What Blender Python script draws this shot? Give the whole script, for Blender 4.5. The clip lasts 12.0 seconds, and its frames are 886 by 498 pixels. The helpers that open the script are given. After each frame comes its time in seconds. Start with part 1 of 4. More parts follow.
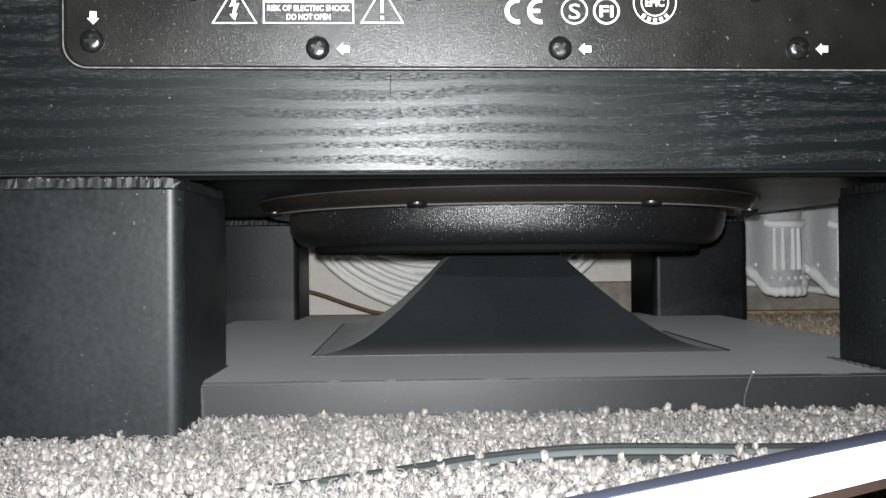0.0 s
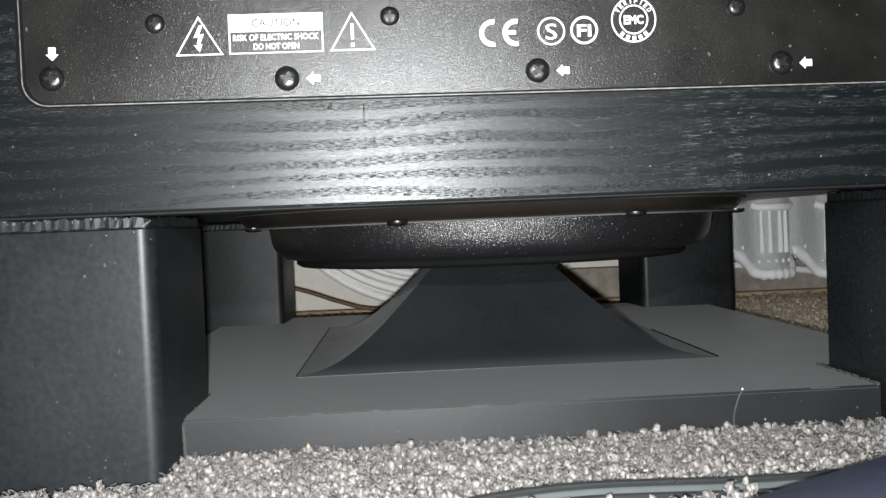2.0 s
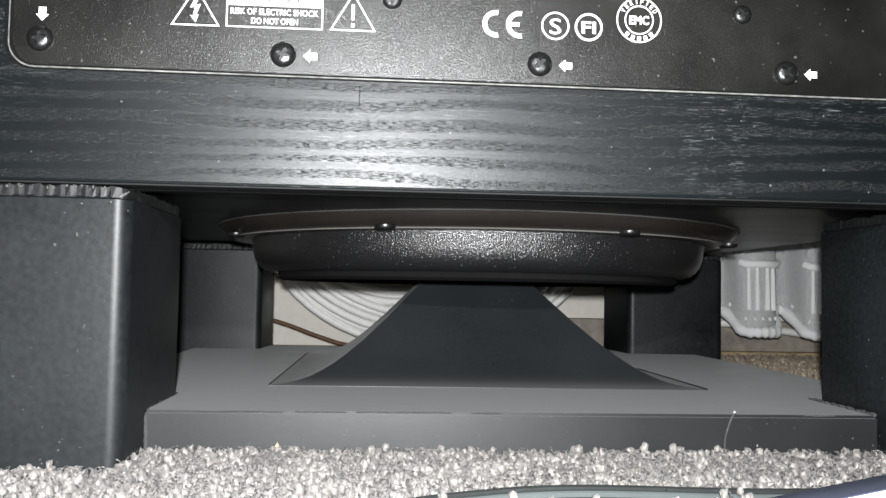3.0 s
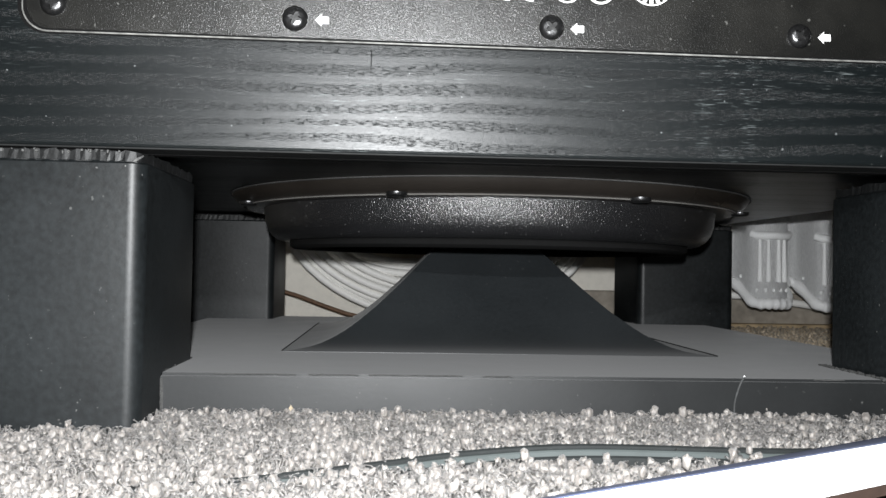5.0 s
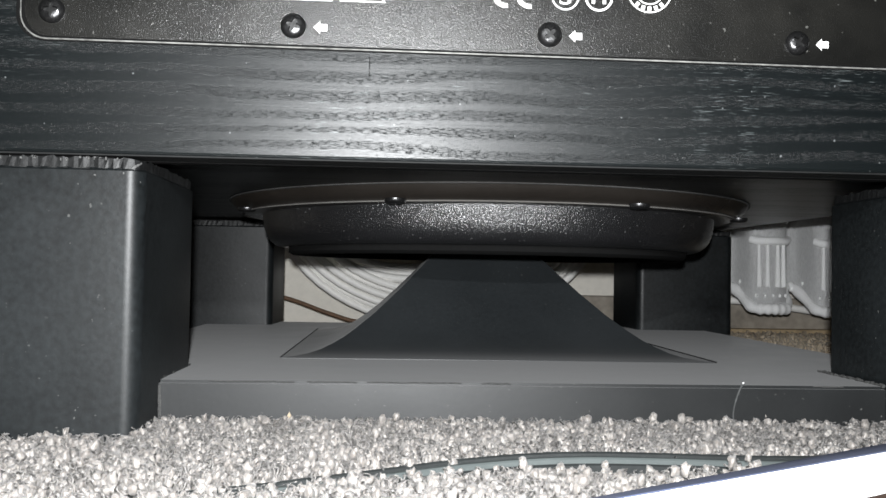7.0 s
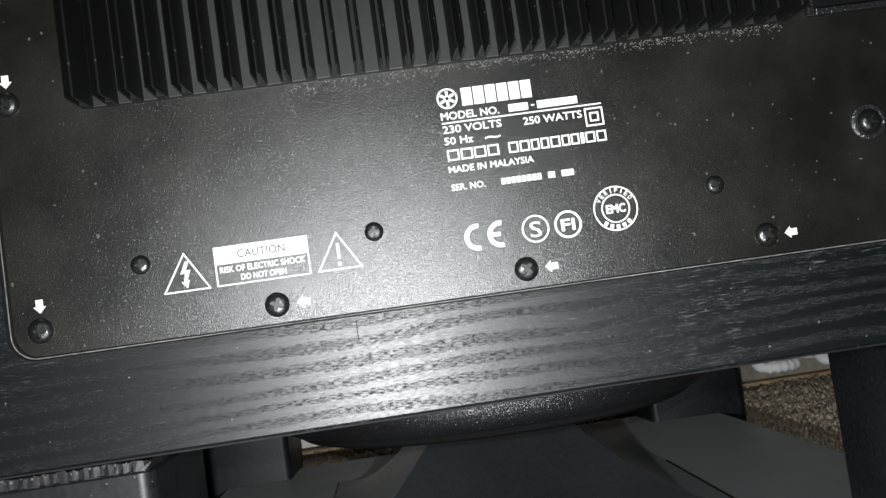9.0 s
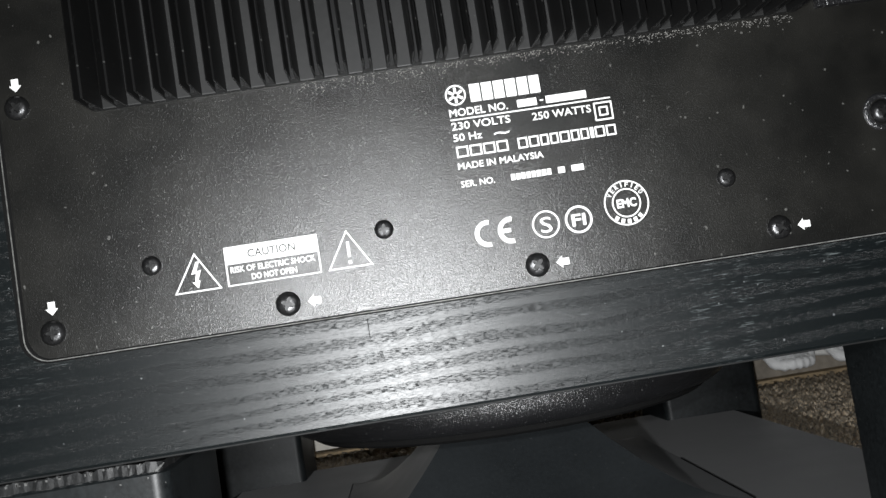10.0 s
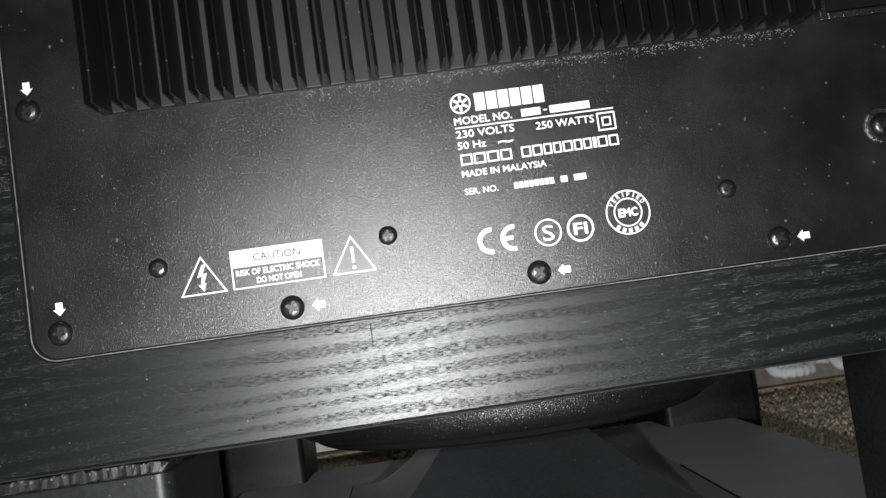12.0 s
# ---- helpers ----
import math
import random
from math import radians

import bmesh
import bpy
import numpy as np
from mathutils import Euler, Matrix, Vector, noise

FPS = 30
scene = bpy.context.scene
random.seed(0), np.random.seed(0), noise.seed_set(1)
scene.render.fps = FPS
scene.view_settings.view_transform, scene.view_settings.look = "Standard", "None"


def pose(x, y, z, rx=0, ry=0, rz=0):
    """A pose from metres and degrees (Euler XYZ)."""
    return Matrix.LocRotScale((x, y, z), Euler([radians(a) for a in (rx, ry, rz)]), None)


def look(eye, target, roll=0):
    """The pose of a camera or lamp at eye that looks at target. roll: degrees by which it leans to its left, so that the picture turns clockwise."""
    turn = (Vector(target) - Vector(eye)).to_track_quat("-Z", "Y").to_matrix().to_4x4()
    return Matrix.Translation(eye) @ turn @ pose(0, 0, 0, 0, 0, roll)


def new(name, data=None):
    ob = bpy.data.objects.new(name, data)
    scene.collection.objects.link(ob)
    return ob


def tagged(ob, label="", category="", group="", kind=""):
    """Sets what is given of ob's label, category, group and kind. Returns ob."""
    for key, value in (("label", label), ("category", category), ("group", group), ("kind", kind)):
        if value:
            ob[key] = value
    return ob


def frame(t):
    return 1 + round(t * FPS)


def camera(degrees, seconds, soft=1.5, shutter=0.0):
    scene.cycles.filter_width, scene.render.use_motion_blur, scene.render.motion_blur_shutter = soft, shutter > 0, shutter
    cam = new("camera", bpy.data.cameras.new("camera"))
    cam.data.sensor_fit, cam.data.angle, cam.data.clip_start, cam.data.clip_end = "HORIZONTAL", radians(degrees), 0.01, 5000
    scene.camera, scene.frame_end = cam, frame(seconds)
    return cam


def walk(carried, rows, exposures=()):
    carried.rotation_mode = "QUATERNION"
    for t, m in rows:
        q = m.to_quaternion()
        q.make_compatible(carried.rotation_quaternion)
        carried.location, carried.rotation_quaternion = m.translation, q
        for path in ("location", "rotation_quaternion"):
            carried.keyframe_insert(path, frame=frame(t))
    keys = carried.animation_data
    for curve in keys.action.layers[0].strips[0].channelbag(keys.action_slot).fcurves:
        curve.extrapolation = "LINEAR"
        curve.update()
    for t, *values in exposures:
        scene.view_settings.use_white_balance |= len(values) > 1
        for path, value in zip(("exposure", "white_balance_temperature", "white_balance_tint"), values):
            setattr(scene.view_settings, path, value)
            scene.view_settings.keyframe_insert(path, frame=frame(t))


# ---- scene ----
cam = camera(54.30, 12.0)
PATH = [
    (0.0, (-0.0598, -0.3384, 0.0815), (90.52, 0.51, -2.21)),
    (0.5, (-0.0578, -0.3391, 0.0808), (90.43, 0.21, -1.90)),
    (1.0, (-0.0570, -0.3387, 0.0875), (90.04, 0.47, -1.87)),
    (1.5, (-0.0542, -0.3353, 0.1052), (88.93, 1.73, -2.58)),
    (2.0, (-0.0553, -0.3304, 0.1053), (88.47, 2.33, -2.93)),
    (2.2, (-0.0558, -0.3255, 0.0902), (88.39, 0.68, -4.01)),
    (2.5, (-0.0553, -0.3235, 0.0811), (88.88, -1.12, -4.67)),
    (2.7, (-0.0568, -0.3235, 0.0787), (94.27, -0.53, -4.38)),
    (3.0, (-0.0573, -0.3172, 0.0770), (92.92, -1.03, -4.11)),
    (3.2, (-0.0578, -0.3152, 0.0749), (93.07, -1.23, -4.34)),
    (4.8, (-0.0585, -0.3175, 0.0711), (91.41, -0.82, -3.68)),
    (5.0, (-0.0579, -0.3189, 0.0722), (91.35, -1.04, -3.44)),
    (5.5, (-0.0579, -0.3195, 0.0726), (91.51, -0.93, -3.47)),
    (6.0, (-0.0592, -0.3195, 0.0729), (91.49, -0.95, -3.68)),
    (6.5, (-0.0580, -0.3188, 0.0735), (91.48, -1.01, -3.50)),
    (6.7, (-0.0577, -0.3188, 0.0729), (91.65, -1.03, -3.47)),
    (8.3, (-0.0553, -0.3184, 0.1161), (91.16, 3.43, -3.52)),
    (8.5, (-0.0497, -0.3187, 0.1369), (90.93, 5.77, -3.43)),
    (8.6, (-0.0506, -0.3204, 0.1415), (91.04, 6.81, -3.49)),
    (9.0, (-0.0517, -0.3283, 0.1558), (93.40, 8.22, -3.24)),
    (9.5, (-0.0512, -0.3290, 0.1543), (92.68, 8.60, -2.73)),
    (10.0, (-0.0516, -0.3271, 0.1535), (93.73, 8.95, -2.43)),
    (10.5, (-0.0517, -0.3272, 0.1539), (93.43, 8.65, -2.46)),
    (11.0, (-0.0504, -0.3276, 0.1528), (93.53, 8.01, -2.23)),
    (11.5, (-0.0513, -0.3283, 0.1540), (93.80, 7.87, -2.46)),
    (12.0, (-0.0516, -0.3312, 0.1548), (93.91, 8.18, -2.28)),
]
EXPOSURES = [(0.0, -0.06), (2.0, -0.04), (2.3, 0.26), (2.55, 0.26), (2.75, 0.24), (3.2, 0.18), (4.8, -0.14), (5.5, -0.08), (6.7, -0.08), (8.3, -0.08), (9.0, -0.52), (12.0, -0.55)]
walk(cam, [(t, pose(*p, *r)) for t, p, r in PATH], EXPOSURES)

# ---- world and light ----
world = bpy.data.worlds.new("world")
scene.world = world
world.use_nodes = True
world.node_tree.nodes["Background"].inputs[0].default_value = (0.5, 0.55, 0.6, 1)
world.node_tree.nodes["Background"].inputs[1].default_value = 0.004

# the phone's torch, the only real lamp in the dark room: the phone is held low at first and is then lifted
# one moving torch becomes two fixed lamps, both always lit; the second is added
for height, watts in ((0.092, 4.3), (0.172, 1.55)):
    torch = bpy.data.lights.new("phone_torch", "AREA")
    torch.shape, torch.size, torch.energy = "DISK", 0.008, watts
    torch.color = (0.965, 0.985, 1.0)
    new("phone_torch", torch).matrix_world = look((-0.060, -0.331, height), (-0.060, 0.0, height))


# ---- materials ----
def material(name):
    m = bpy.data.materials.new(name)
    m.use_nodes = True
    nt = m.node_tree
    return m, nt, nt.nodes["Principled BSDF"]


def node(nt, kind, **values):
    n = nt.nodes.new(kind)
    for key, value in values.items():
        if key in n.inputs:
            n.inputs[key].default_value = value
    return n


def coords(nt, scale=(1, 1, 1)):
    tc = nt.nodes.new("ShaderNodeTexCoord")
    mp = nt.nodes.new("ShaderNodeMapping")
    mp.inputs["Scale"].default_value = scale
    nt.links.new(tc.outputs["Object"], mp.inputs["Vector"])
    return mp.outputs["Vector"]


def noise_tex(nt, vec, scale, detail=3.0, rough=0.5, distortion=0.0):
    n = node(nt, "ShaderNodeTexNoise", Scale=scale, Detail=detail, Roughness=rough, Distortion=distortion)
    nt.links.new(vec, n.inputs["Vector"])
    return n.outputs["Fac"]


def ramp(nt, fac, a, b, lo=(0, 0, 0, 1), hi=(1, 1, 1, 1)):
    r = nt.nodes.new("ShaderNodeValToRGB")
    r.color_ramp.elements[0].position, r.color_ramp.elements[1].position = a, b
    r.color_ramp.elements[0].color, r.color_ramp.elements[1].color = lo, hi
    nt.links.new(fac, r.inputs["Fac"])
    return r.outputs["Color"]


def mixed(nt, fac, a, b, blend="MIX"):
    m = nt.nodes.new("ShaderNodeMix")
    m.data_type, m.blend_type = "RGBA", blend
    for socket, value in ((m.inputs[0], fac), (m.inputs[6], a), (m.inputs[7], b)):
        if hasattr(value, "links"):
            nt.links.new(value, socket)
        else:
            socket.default_value = value
    return m.outputs[2]


def math_node(nt, op, a, b):
    m = nt.nodes.new("ShaderNodeMath")
    m.operation = op
    for socket, value in ((m.inputs[0], a), (m.inputs[1], b)):
        if hasattr(value, "links"):
            nt.links.new(value, socket)
        else:
            socket.default_value = value
    return m.outputs[0]


def bump(nt, bsdf, height, strength, distance, normal=None):
    b = node(nt, "ShaderNodeBump", Strength=strength, Distance=distance)
    nt.links.new(height, b.inputs["Height"])
    if normal is not None:
        nt.links.new(normal, b.inputs["Normal"])
    nt.links.new(b.outputs["Normal"], bsdf.inputs["Normal"])
    return b.outputs["Normal"]


def grey(v, tint=(1, 1, 1)):
    return (v * tint[0], v * tint[1], v * tint[2], 1)


def plain(name, colour, rough, metal=0.0, grain=200.0, spread=0.25, relief=0.0002, spec=0.36, sheen=0.0, specks=0.0):
    """Paint, plastic or metal with a mottled colour, fine relief and, where asked, dust."""
    m, nt, b = material(name)
    v = coords(nt)
    fine, wide = noise_tex(nt, v, grain, 4), noise_tex(nt, v, 14.0, 3)
    lo, hi = [c * (1 - spread) for c in colour] + [1], [min(1, c * (1 + spread)) for c in colour] + [1]
    col = mixed(nt, 0.5, ramp(nt, fine, 0.3, 0.7, lo, hi), ramp(nt, wide, 0.3, 0.7, lo, hi))
    if specks:
        spot = ramp(nt, noise_tex(nt, v, 520.0, 1), 0.74, 0.78)
        patch = ramp(nt, noise_tex(nt, v, 22.0, 2), 0.45, 0.65)
        col = mixed(nt, math_node(nt, "MULTIPLY", math_node(nt, "MULTIPLY", spot, patch), specks), col, (0.45, 0.45, 0.43, 1))
    nt.links.new(col, b.inputs["Base Color"])
    nt.links.new(ramp(nt, wide, 0.3, 0.7, grey(rough * 0.85), grey(min(1, rough * 1.15))), b.inputs["Roughness"])
    b.inputs["Metallic"].default_value = metal
    b.inputs["Specular IOR Level"].default_value = spec
    if sheen:
        b.inputs["Sheen Weight"].default_value = sheen
        b.inputs["Sheen Roughness"].default_value = 0.45
    bump(nt, b, fine, 0.5, relief)
    return m


def veneer():
    """Black-stained ash veneer: satin lacquer over open pores and wavy growth rings along x."""
    m, nt, b = material("black_ash_veneer")
    v = coords(nt, (1, 1, 1))
    wave = node(nt, "ShaderNodeTexWave", Scale=44.0, Distortion=9.0, Detail=3.0)
    wave.inputs["Detail Scale"].default_value = 0.8
    wave.wave_type, wave.bands_direction, wave.wave_profile = "BANDS", "Z", "SIN"
    nt.links.new(coords(nt, (0.16, 1, 1.0)), wave.inputs["Vector"])
    rings = wave.outputs["Fac"]
    pores = ramp(nt, noise_tex(nt, coords(nt, (320, 600, 5400)), 1.0, 2, 0.55), 0.53, 0.62)
    band = ramp(nt, rings, 0.35, 0.8)
    pits = math_node(nt, "MULTIPLY", pores, math_node(nt, "ADD", math_node(nt, "MULTIPLY", band, 0.62), 0.12))
    fibre = noise_tex(nt, coords(nt, (16, 300, 900)), 1.0, 3, 0.6)
    scuff = ramp(nt, noise_tex(nt, coords(nt, (110, 300, 1500)), 1.0, 3, 0.7), 0.58, 0.68)
    where = ramp(nt, noise_tex(nt, coords(nt, (9, 9, 16)), 1.0, 2), 0.52, 0.64)
    scuffs = math_node(nt, "MULTIPLY", math_node(nt, "MULTIPLY", scuff, where), 0.55)
    speck = ramp(nt, noise_tex(nt, v, 620.0, 0), 0.83, 0.85)
    col = mixed(nt, fibre, (0.0015, 0.0024, 0.0027, 1), (0.0036, 0.0054, 0.0059, 1))
    col = mixed(nt, pits, col, (0.004, 0.004, 0.004, 1))
    col = mixed(nt, scuffs, col, (0.16, 0.18, 0.18, 1))
    col = mixed(nt, math_node(nt, "MULTIPLY", speck, 0.35), col, (0.3, 0.32, 0.32, 1))
    nt.links.new(col, b.inputs["Base Color"])
    rough = math_node(nt, "ADD", math_node(nt, "MULTIPLY", pits, 0.05), math_node(nt, "ADD", math_node(nt, "MULTIPLY", band, 0.02), 0.36))
    nt.links.new(rough, b.inputs["Roughness"])
    b.inputs["Specular IOR Level"].default_value = 0.33
    height = math_node(nt, "SUBTRACT", math_node(nt, "MULTIPLY", fibre, 0.5), pits)
    bump(nt, b, height, 0.5, 0.00016)
    return m


def panel_paint():
    """Black powder coat with a fine leathery grain, dusty in places."""
    m, nt, b = material("black_textured_paint")
    v = coords(nt)
    fine, coarse = noise_tex(nt, v, 4200.0, 0, 0.5), noise_tex(nt, v, 2400.0, 0, 0.5)
    height = math_node(nt, "ADD", fine, math_node(nt, "MULTIPLY", coarse, 0.8))
    dust = ramp(nt, noise_tex(nt, v, 30.0, 3, 0.55), 0.35, 0.80)
    col = mixed(nt, dust, (0.0046, 0.0046, 0.0042, 1), (0.0135, 0.0130, 0.0114, 1))
    speck = ramp(nt, noise_tex(nt, v, 430.0, 1), 0.76, 0.79)
    col = mixed(nt, math_node(nt, "MULTIPLY", speck, 0.22), col, (0.3, 0.3, 0.28, 1))
    nt.links.new(col, b.inputs["Base Color"])
    nt.links.new(ramp(nt, dust, 0.0, 1.0, grey(0.285), grey(0.325)), b.inputs["Roughness"])
    b.inputs["Specular IOR Level"].default_value = 0.52
    bump(nt, b, height, 0.62, 0.00011)
    return m


def pile(name="carpet_yarn", dark=(0.150, 0.137, 0.126), pale=(0.230, 0.213, 0.198)):
    """Short frieze carpet yarn, each tuft of its own shade."""
    m, nt, b = material(name)
    geo = nt.nodes.new("ShaderNodeNewGeometry")
    r = nt.nodes.new("ShaderNodeValToRGB")
    stops = r.color_ramp
    stops.elements[0].color, stops.elements[1].color = (*dark, 1), (*pale, 1)
    nt.links.new(geo.outputs["Random Per Island"], r.inputs["Fac"])
    v = coords(nt)
    fleck = ramp(nt, noise_tex(nt, v, 1300.0, 2), 0.35, 0.65, grey(0.78), grey(1.1))
    nt.links.new(mixed(nt, 1.0, r.outputs["Color"], fleck, "MULTIPLY"), b.inputs["Base Color"])
    b.inputs["Roughness"].default_value = 0.45
    b.inputs["Sheen Weight"].default_value = 0.15
    b.inputs["Subsurface Weight"].default_value = 0.75
    b.inputs["Subsurface Radius"].default_value = (1.0, 0.95, 0.9)
    b.inputs["Subsurface Scale"].default_value = 0.0032
    bump(nt, b, noise_tex(nt, v, 2200.0, 2), 0.35, 0.0005)
    return m


def net_fabric():
    m, nt, b = material("white_net_fabric")
    v = coords(nt)
    weave = noise_tex(nt, coords(nt, (900, 900, 260)), 1.0, 2)
    nt.links.new(ramp(nt, weave, 0.35, 0.65, grey(0.84), grey(0.95)), b.inputs["Base Color"])
    b.inputs["Roughness"].default_value = 0.8
    b.inputs["Transmission Weight"].default_value = 0.0
    bump(nt, b, weave, 0.6, 0.0004)
    return m


def grained():
    """Black moulded plastic with a coarse sparkling grain."""
    m, nt, b = material("grained_black_plastic")
    v = coords(nt)
    crumb = noise_tex(nt, v, 1600.0, 1, 0.6)
    wide = noise_tex(nt, v, 40.0, 3)
    # pale specks put the grain's glints into the colour
    speck = ramp(nt, noise_tex(nt, v, 600.0, 1), 0.72, 0.78)
    col = mixed(nt, wide, (0.006, 0.006, 0.0066, 1), (0.013, 0.013, 0.0138, 1))
    nt.links.new(mixed(nt, math_node(nt, "MULTIPLY", speck, 0.35), col, (0.3, 0.3, 0.3, 1)), b.inputs["Base Color"])
    b.inputs["Roughness"].default_value = 0.28
    b.inputs["Specular IOR Level"].default_value = 0.9
    bump(nt, b, crumb, 0.9, 0.00045)
    return m


VENEER = veneer()
PANEL = panel_paint()
PILE = pile()
DUSTY_PILE = pile("dusty_carpet_yarn", (0.27, 0.215, 0.15), (0.40, 0.325, 0.235))
NET = net_fabric()
LEG = plain("satin_black_paint", (0.0072, 0.0086, 0.0092), 0.47, grain=420, spread=0.75, relief=0.00012, spec=0.27, specks=0.22)
MATT = plain("matt_black_paint", (0.0060, 0.0068, 0.0072), 0.48, grain=500, spread=0.25, relief=0.00006, spec=0.4, sheen=0.085, specks=0.15)
BAND = plain("dull_edge_band", (0.010, 0.0105, 0.0105), 0.7, grain=300, spread=0.4, spec=0.2)
SATIN = plain("satin_black_moulding", (0.0125, 0.0145, 0.0158), 0.42, grain=500, spread=0.25, relief=0.00004, spec=0.5, sheen=0.05, specks=0.08)
FLANGE = plain("black_pressed_steel", (0.015, 0.0125, 0.0105), 0.30, grain=300, relief=0.00004, spec=1.0)
SKIRT = grained()
SCREW = plain("blackened_steel", (0.055, 0.055, 0.056), 0.32, metal=0.9, grain=1100, spread=0.5, relief=0.0002)
# one black metal in two tones: shade coloured into fins, light into their floor
FIN = plain("shaded_black_aluminium", (0.0028, 0.0028, 0.0028), 0.5, grain=420, relief=0.00006, specks=0.15, spec=0.25)
FIN_FLOOR = plain("lit_matt_aluminium", (0.0088, 0.0088, 0.0086), 0.55, grain=420, relief=0.00006, specks=0.2)
INK = plain("white_print", (0.66, 0.66, 0.645), 0.55, grain=900, spread=0.08, relief=0.00002)
BLACK_INK = plain("black_print", (0.02, 0.02, 0.02), 0.5, grain=900, relief=0.00002)
BARE = plain("chipped_and_lit_edge", (0.040, 0.040, 0.039), 0.8, grain=900, spread=0.7, relief=0.0006)
CHIP = plain("chipped_board_edge", (0.0052, 0.0056, 0.0058), 0.6, grain=900, spread=0.9, relief=0.0002)
NICK = plain("pale_paint_nick", (0.085, 0.085, 0.083), 0.8, grain=900, spread=0.6)
DUST = plain("grey_dust", (0.11, 0.105, 0.098), 0.95, grain=700, spread=0.3)
FLUFF = plain("pale_dust", (0.17, 0.165, 0.155), 0.95, grain=700, spread=0.3)
GASKET = plain("dusty_lit_gasket", (0.30, 0.30, 0.285), 0.7, grain=260, spread=0.85, relief=0.0004)
# duller, darker screw steel: the recess's shade is put into its colour
SOCKET = plain("dull_shaded_steel_recess", (0.032, 0.032, 0.032), 0.45, metal=0.8, grain=900)
HOLE = plain("black_recess_and_shade", (0.004, 0.004, 0.004), 0.9, grain=300, spec=0.1)
BACKING = plain("carpet_backing", (0.36, 0.335, 0.30), 0.95, grain=420, spread=0.4, relief=0.002)
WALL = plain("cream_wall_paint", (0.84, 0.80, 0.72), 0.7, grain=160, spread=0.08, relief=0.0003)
# darker copy of the wall paint: the room's dimness is in the colour
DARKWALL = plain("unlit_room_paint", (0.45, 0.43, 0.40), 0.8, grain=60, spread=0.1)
# the brown-grey holds both dirt and the shadow lying on the skirting
SKIRTING = plain("stained_shaded_skirting", (0.34, 0.30, 0.25), 0.7, grain=90, spread=0.45, relief=0.0005)
RUSTY = plain("rusty_gripper_strip", (0.44, 0.33, 0.20), 0.75, grain=140, spread=0.5, relief=0.0006)
CABLE = plain("white_cable_sheath", (0.90, 0.885, 0.85), 0.45, grain=260, spread=0.08, relief=0.0001)
BROWN = plain("brown_cable_sheath", (0.13, 0.075, 0.045), 0.5, grain=300, spread=0.5)
THREAD = plain("white_embroidery_thread", (0.93, 0.93, 0.92), 0.8, grain=1200, spread=0.1, relief=0.0005)
SLEEVE = plain("grey_green_vinyl", (0.060, 0.069, 0.068), 0.45, grain=120, spread=0.12)
SLEEVE_EDGE = plain("dark_vinyl_edge", (0.018, 0.020, 0.020), 0.4, grain=200)
BLUE = plain("blue_printed_cover", (0.050, 0.060, 0.100), 0.6, grain=150, spread=0.15)
PAPER = plain("white_page_block", (0.78, 0.78, 0.765), 0.7, grain=600, spread=0.04)
BOARD = plain("dark_brown_board", (0.022, 0.012, 0.008), 0.7, grain=300, spread=0.3)
HAIR = plain("pale_lint", (0.045, 0.047, 0.047), 0.8, grain=900)


# ---- mesh helpers ----
def part(name, bm, mat, parent=None, label="", smooth=False):
    """Links a bmesh as one mesh object, under a thing or a part when parent is given."""
    me = bpy.data.meshes.new(name)
    bmesh.ops.recalc_face_normals(bm, faces=bm.faces)
    bm.to_mesh(me)
    bm.free()
    me.materials.append(mat)
    if smooth:
        for p in me.polygons:
            p.use_smooth = True
        me.set_sharp_from_angle(angle=radians(smooth if smooth > 1 else 60))
    ob = new(name, me)
    ob.parent = parent
    if label:
        ob["label"] = label
    return ob


def share(ob, loc, parent=None, turn=0.0):
    """Another object on the same mesh."""
    o = new(ob.name.split(".")[0], ob.data)
    o.parent = parent
    o.matrix_basis = Matrix.Translation(loc) @ Matrix.Rotation(turn, 4, "Y")
    if "label" in ob:
        o["label"] = ob["label"]
    return o


def thing(name, label, category, loc=(0, 0, 0), group="", kind=""):
    e = new(name)
    e.location = loc
    e.empty_display_size = 0.05
    return tagged(e, label, category, group, kind)


def box(bm, lo, hi, bevel=0.0, segments=2):
    r = bmesh.ops.create_cube(bm, size=1)
    vs = r["verts"]
    for v in vs:
        v.co = Vector([lo[i] + (v.co[i] + 0.5) * (hi[i] - lo[i]) for i in range(3)])
    if bevel:
        edges = list({e for v in vs for e in v.link_edges})
        bmesh.ops.bevel(bm, geom=edges, offset=bevel, segments=segments, affect="EDGES", profile=0.5)
    return bm


def slab(bm, outline, y0, y1):
    """A prism on an outline of (x, z), between two depths."""
    a = [bm.verts.new((x, y0, z)) for x, z in outline]
    b = [bm.verts.new((x, y1, z)) for x, z in outline]
    n = len(outline)
    bm.faces.new(a)
    bm.faces.new(b[::-1])
    for i in range(n):
        bm.faces.new((a[i], b[i], b[(i + 1) % n], a[(i + 1) % n]))
    return bm


def rounded(x0, z0, x1, z1, r, n=6):
    pts = []
    for cx, cz, a0 in ((x1 - r, z1 - r, 0), (x0 + r, z1 - r, 90), (x0 + r, z0 + r, 180), (x1 - r, z0 + r, 270)):
        for i in range(n + 1):
            a = radians(a0 + 90 * i / n)
            pts.append((cx + r * math.cos(a), cz + r * math.sin(a)))
    return pts


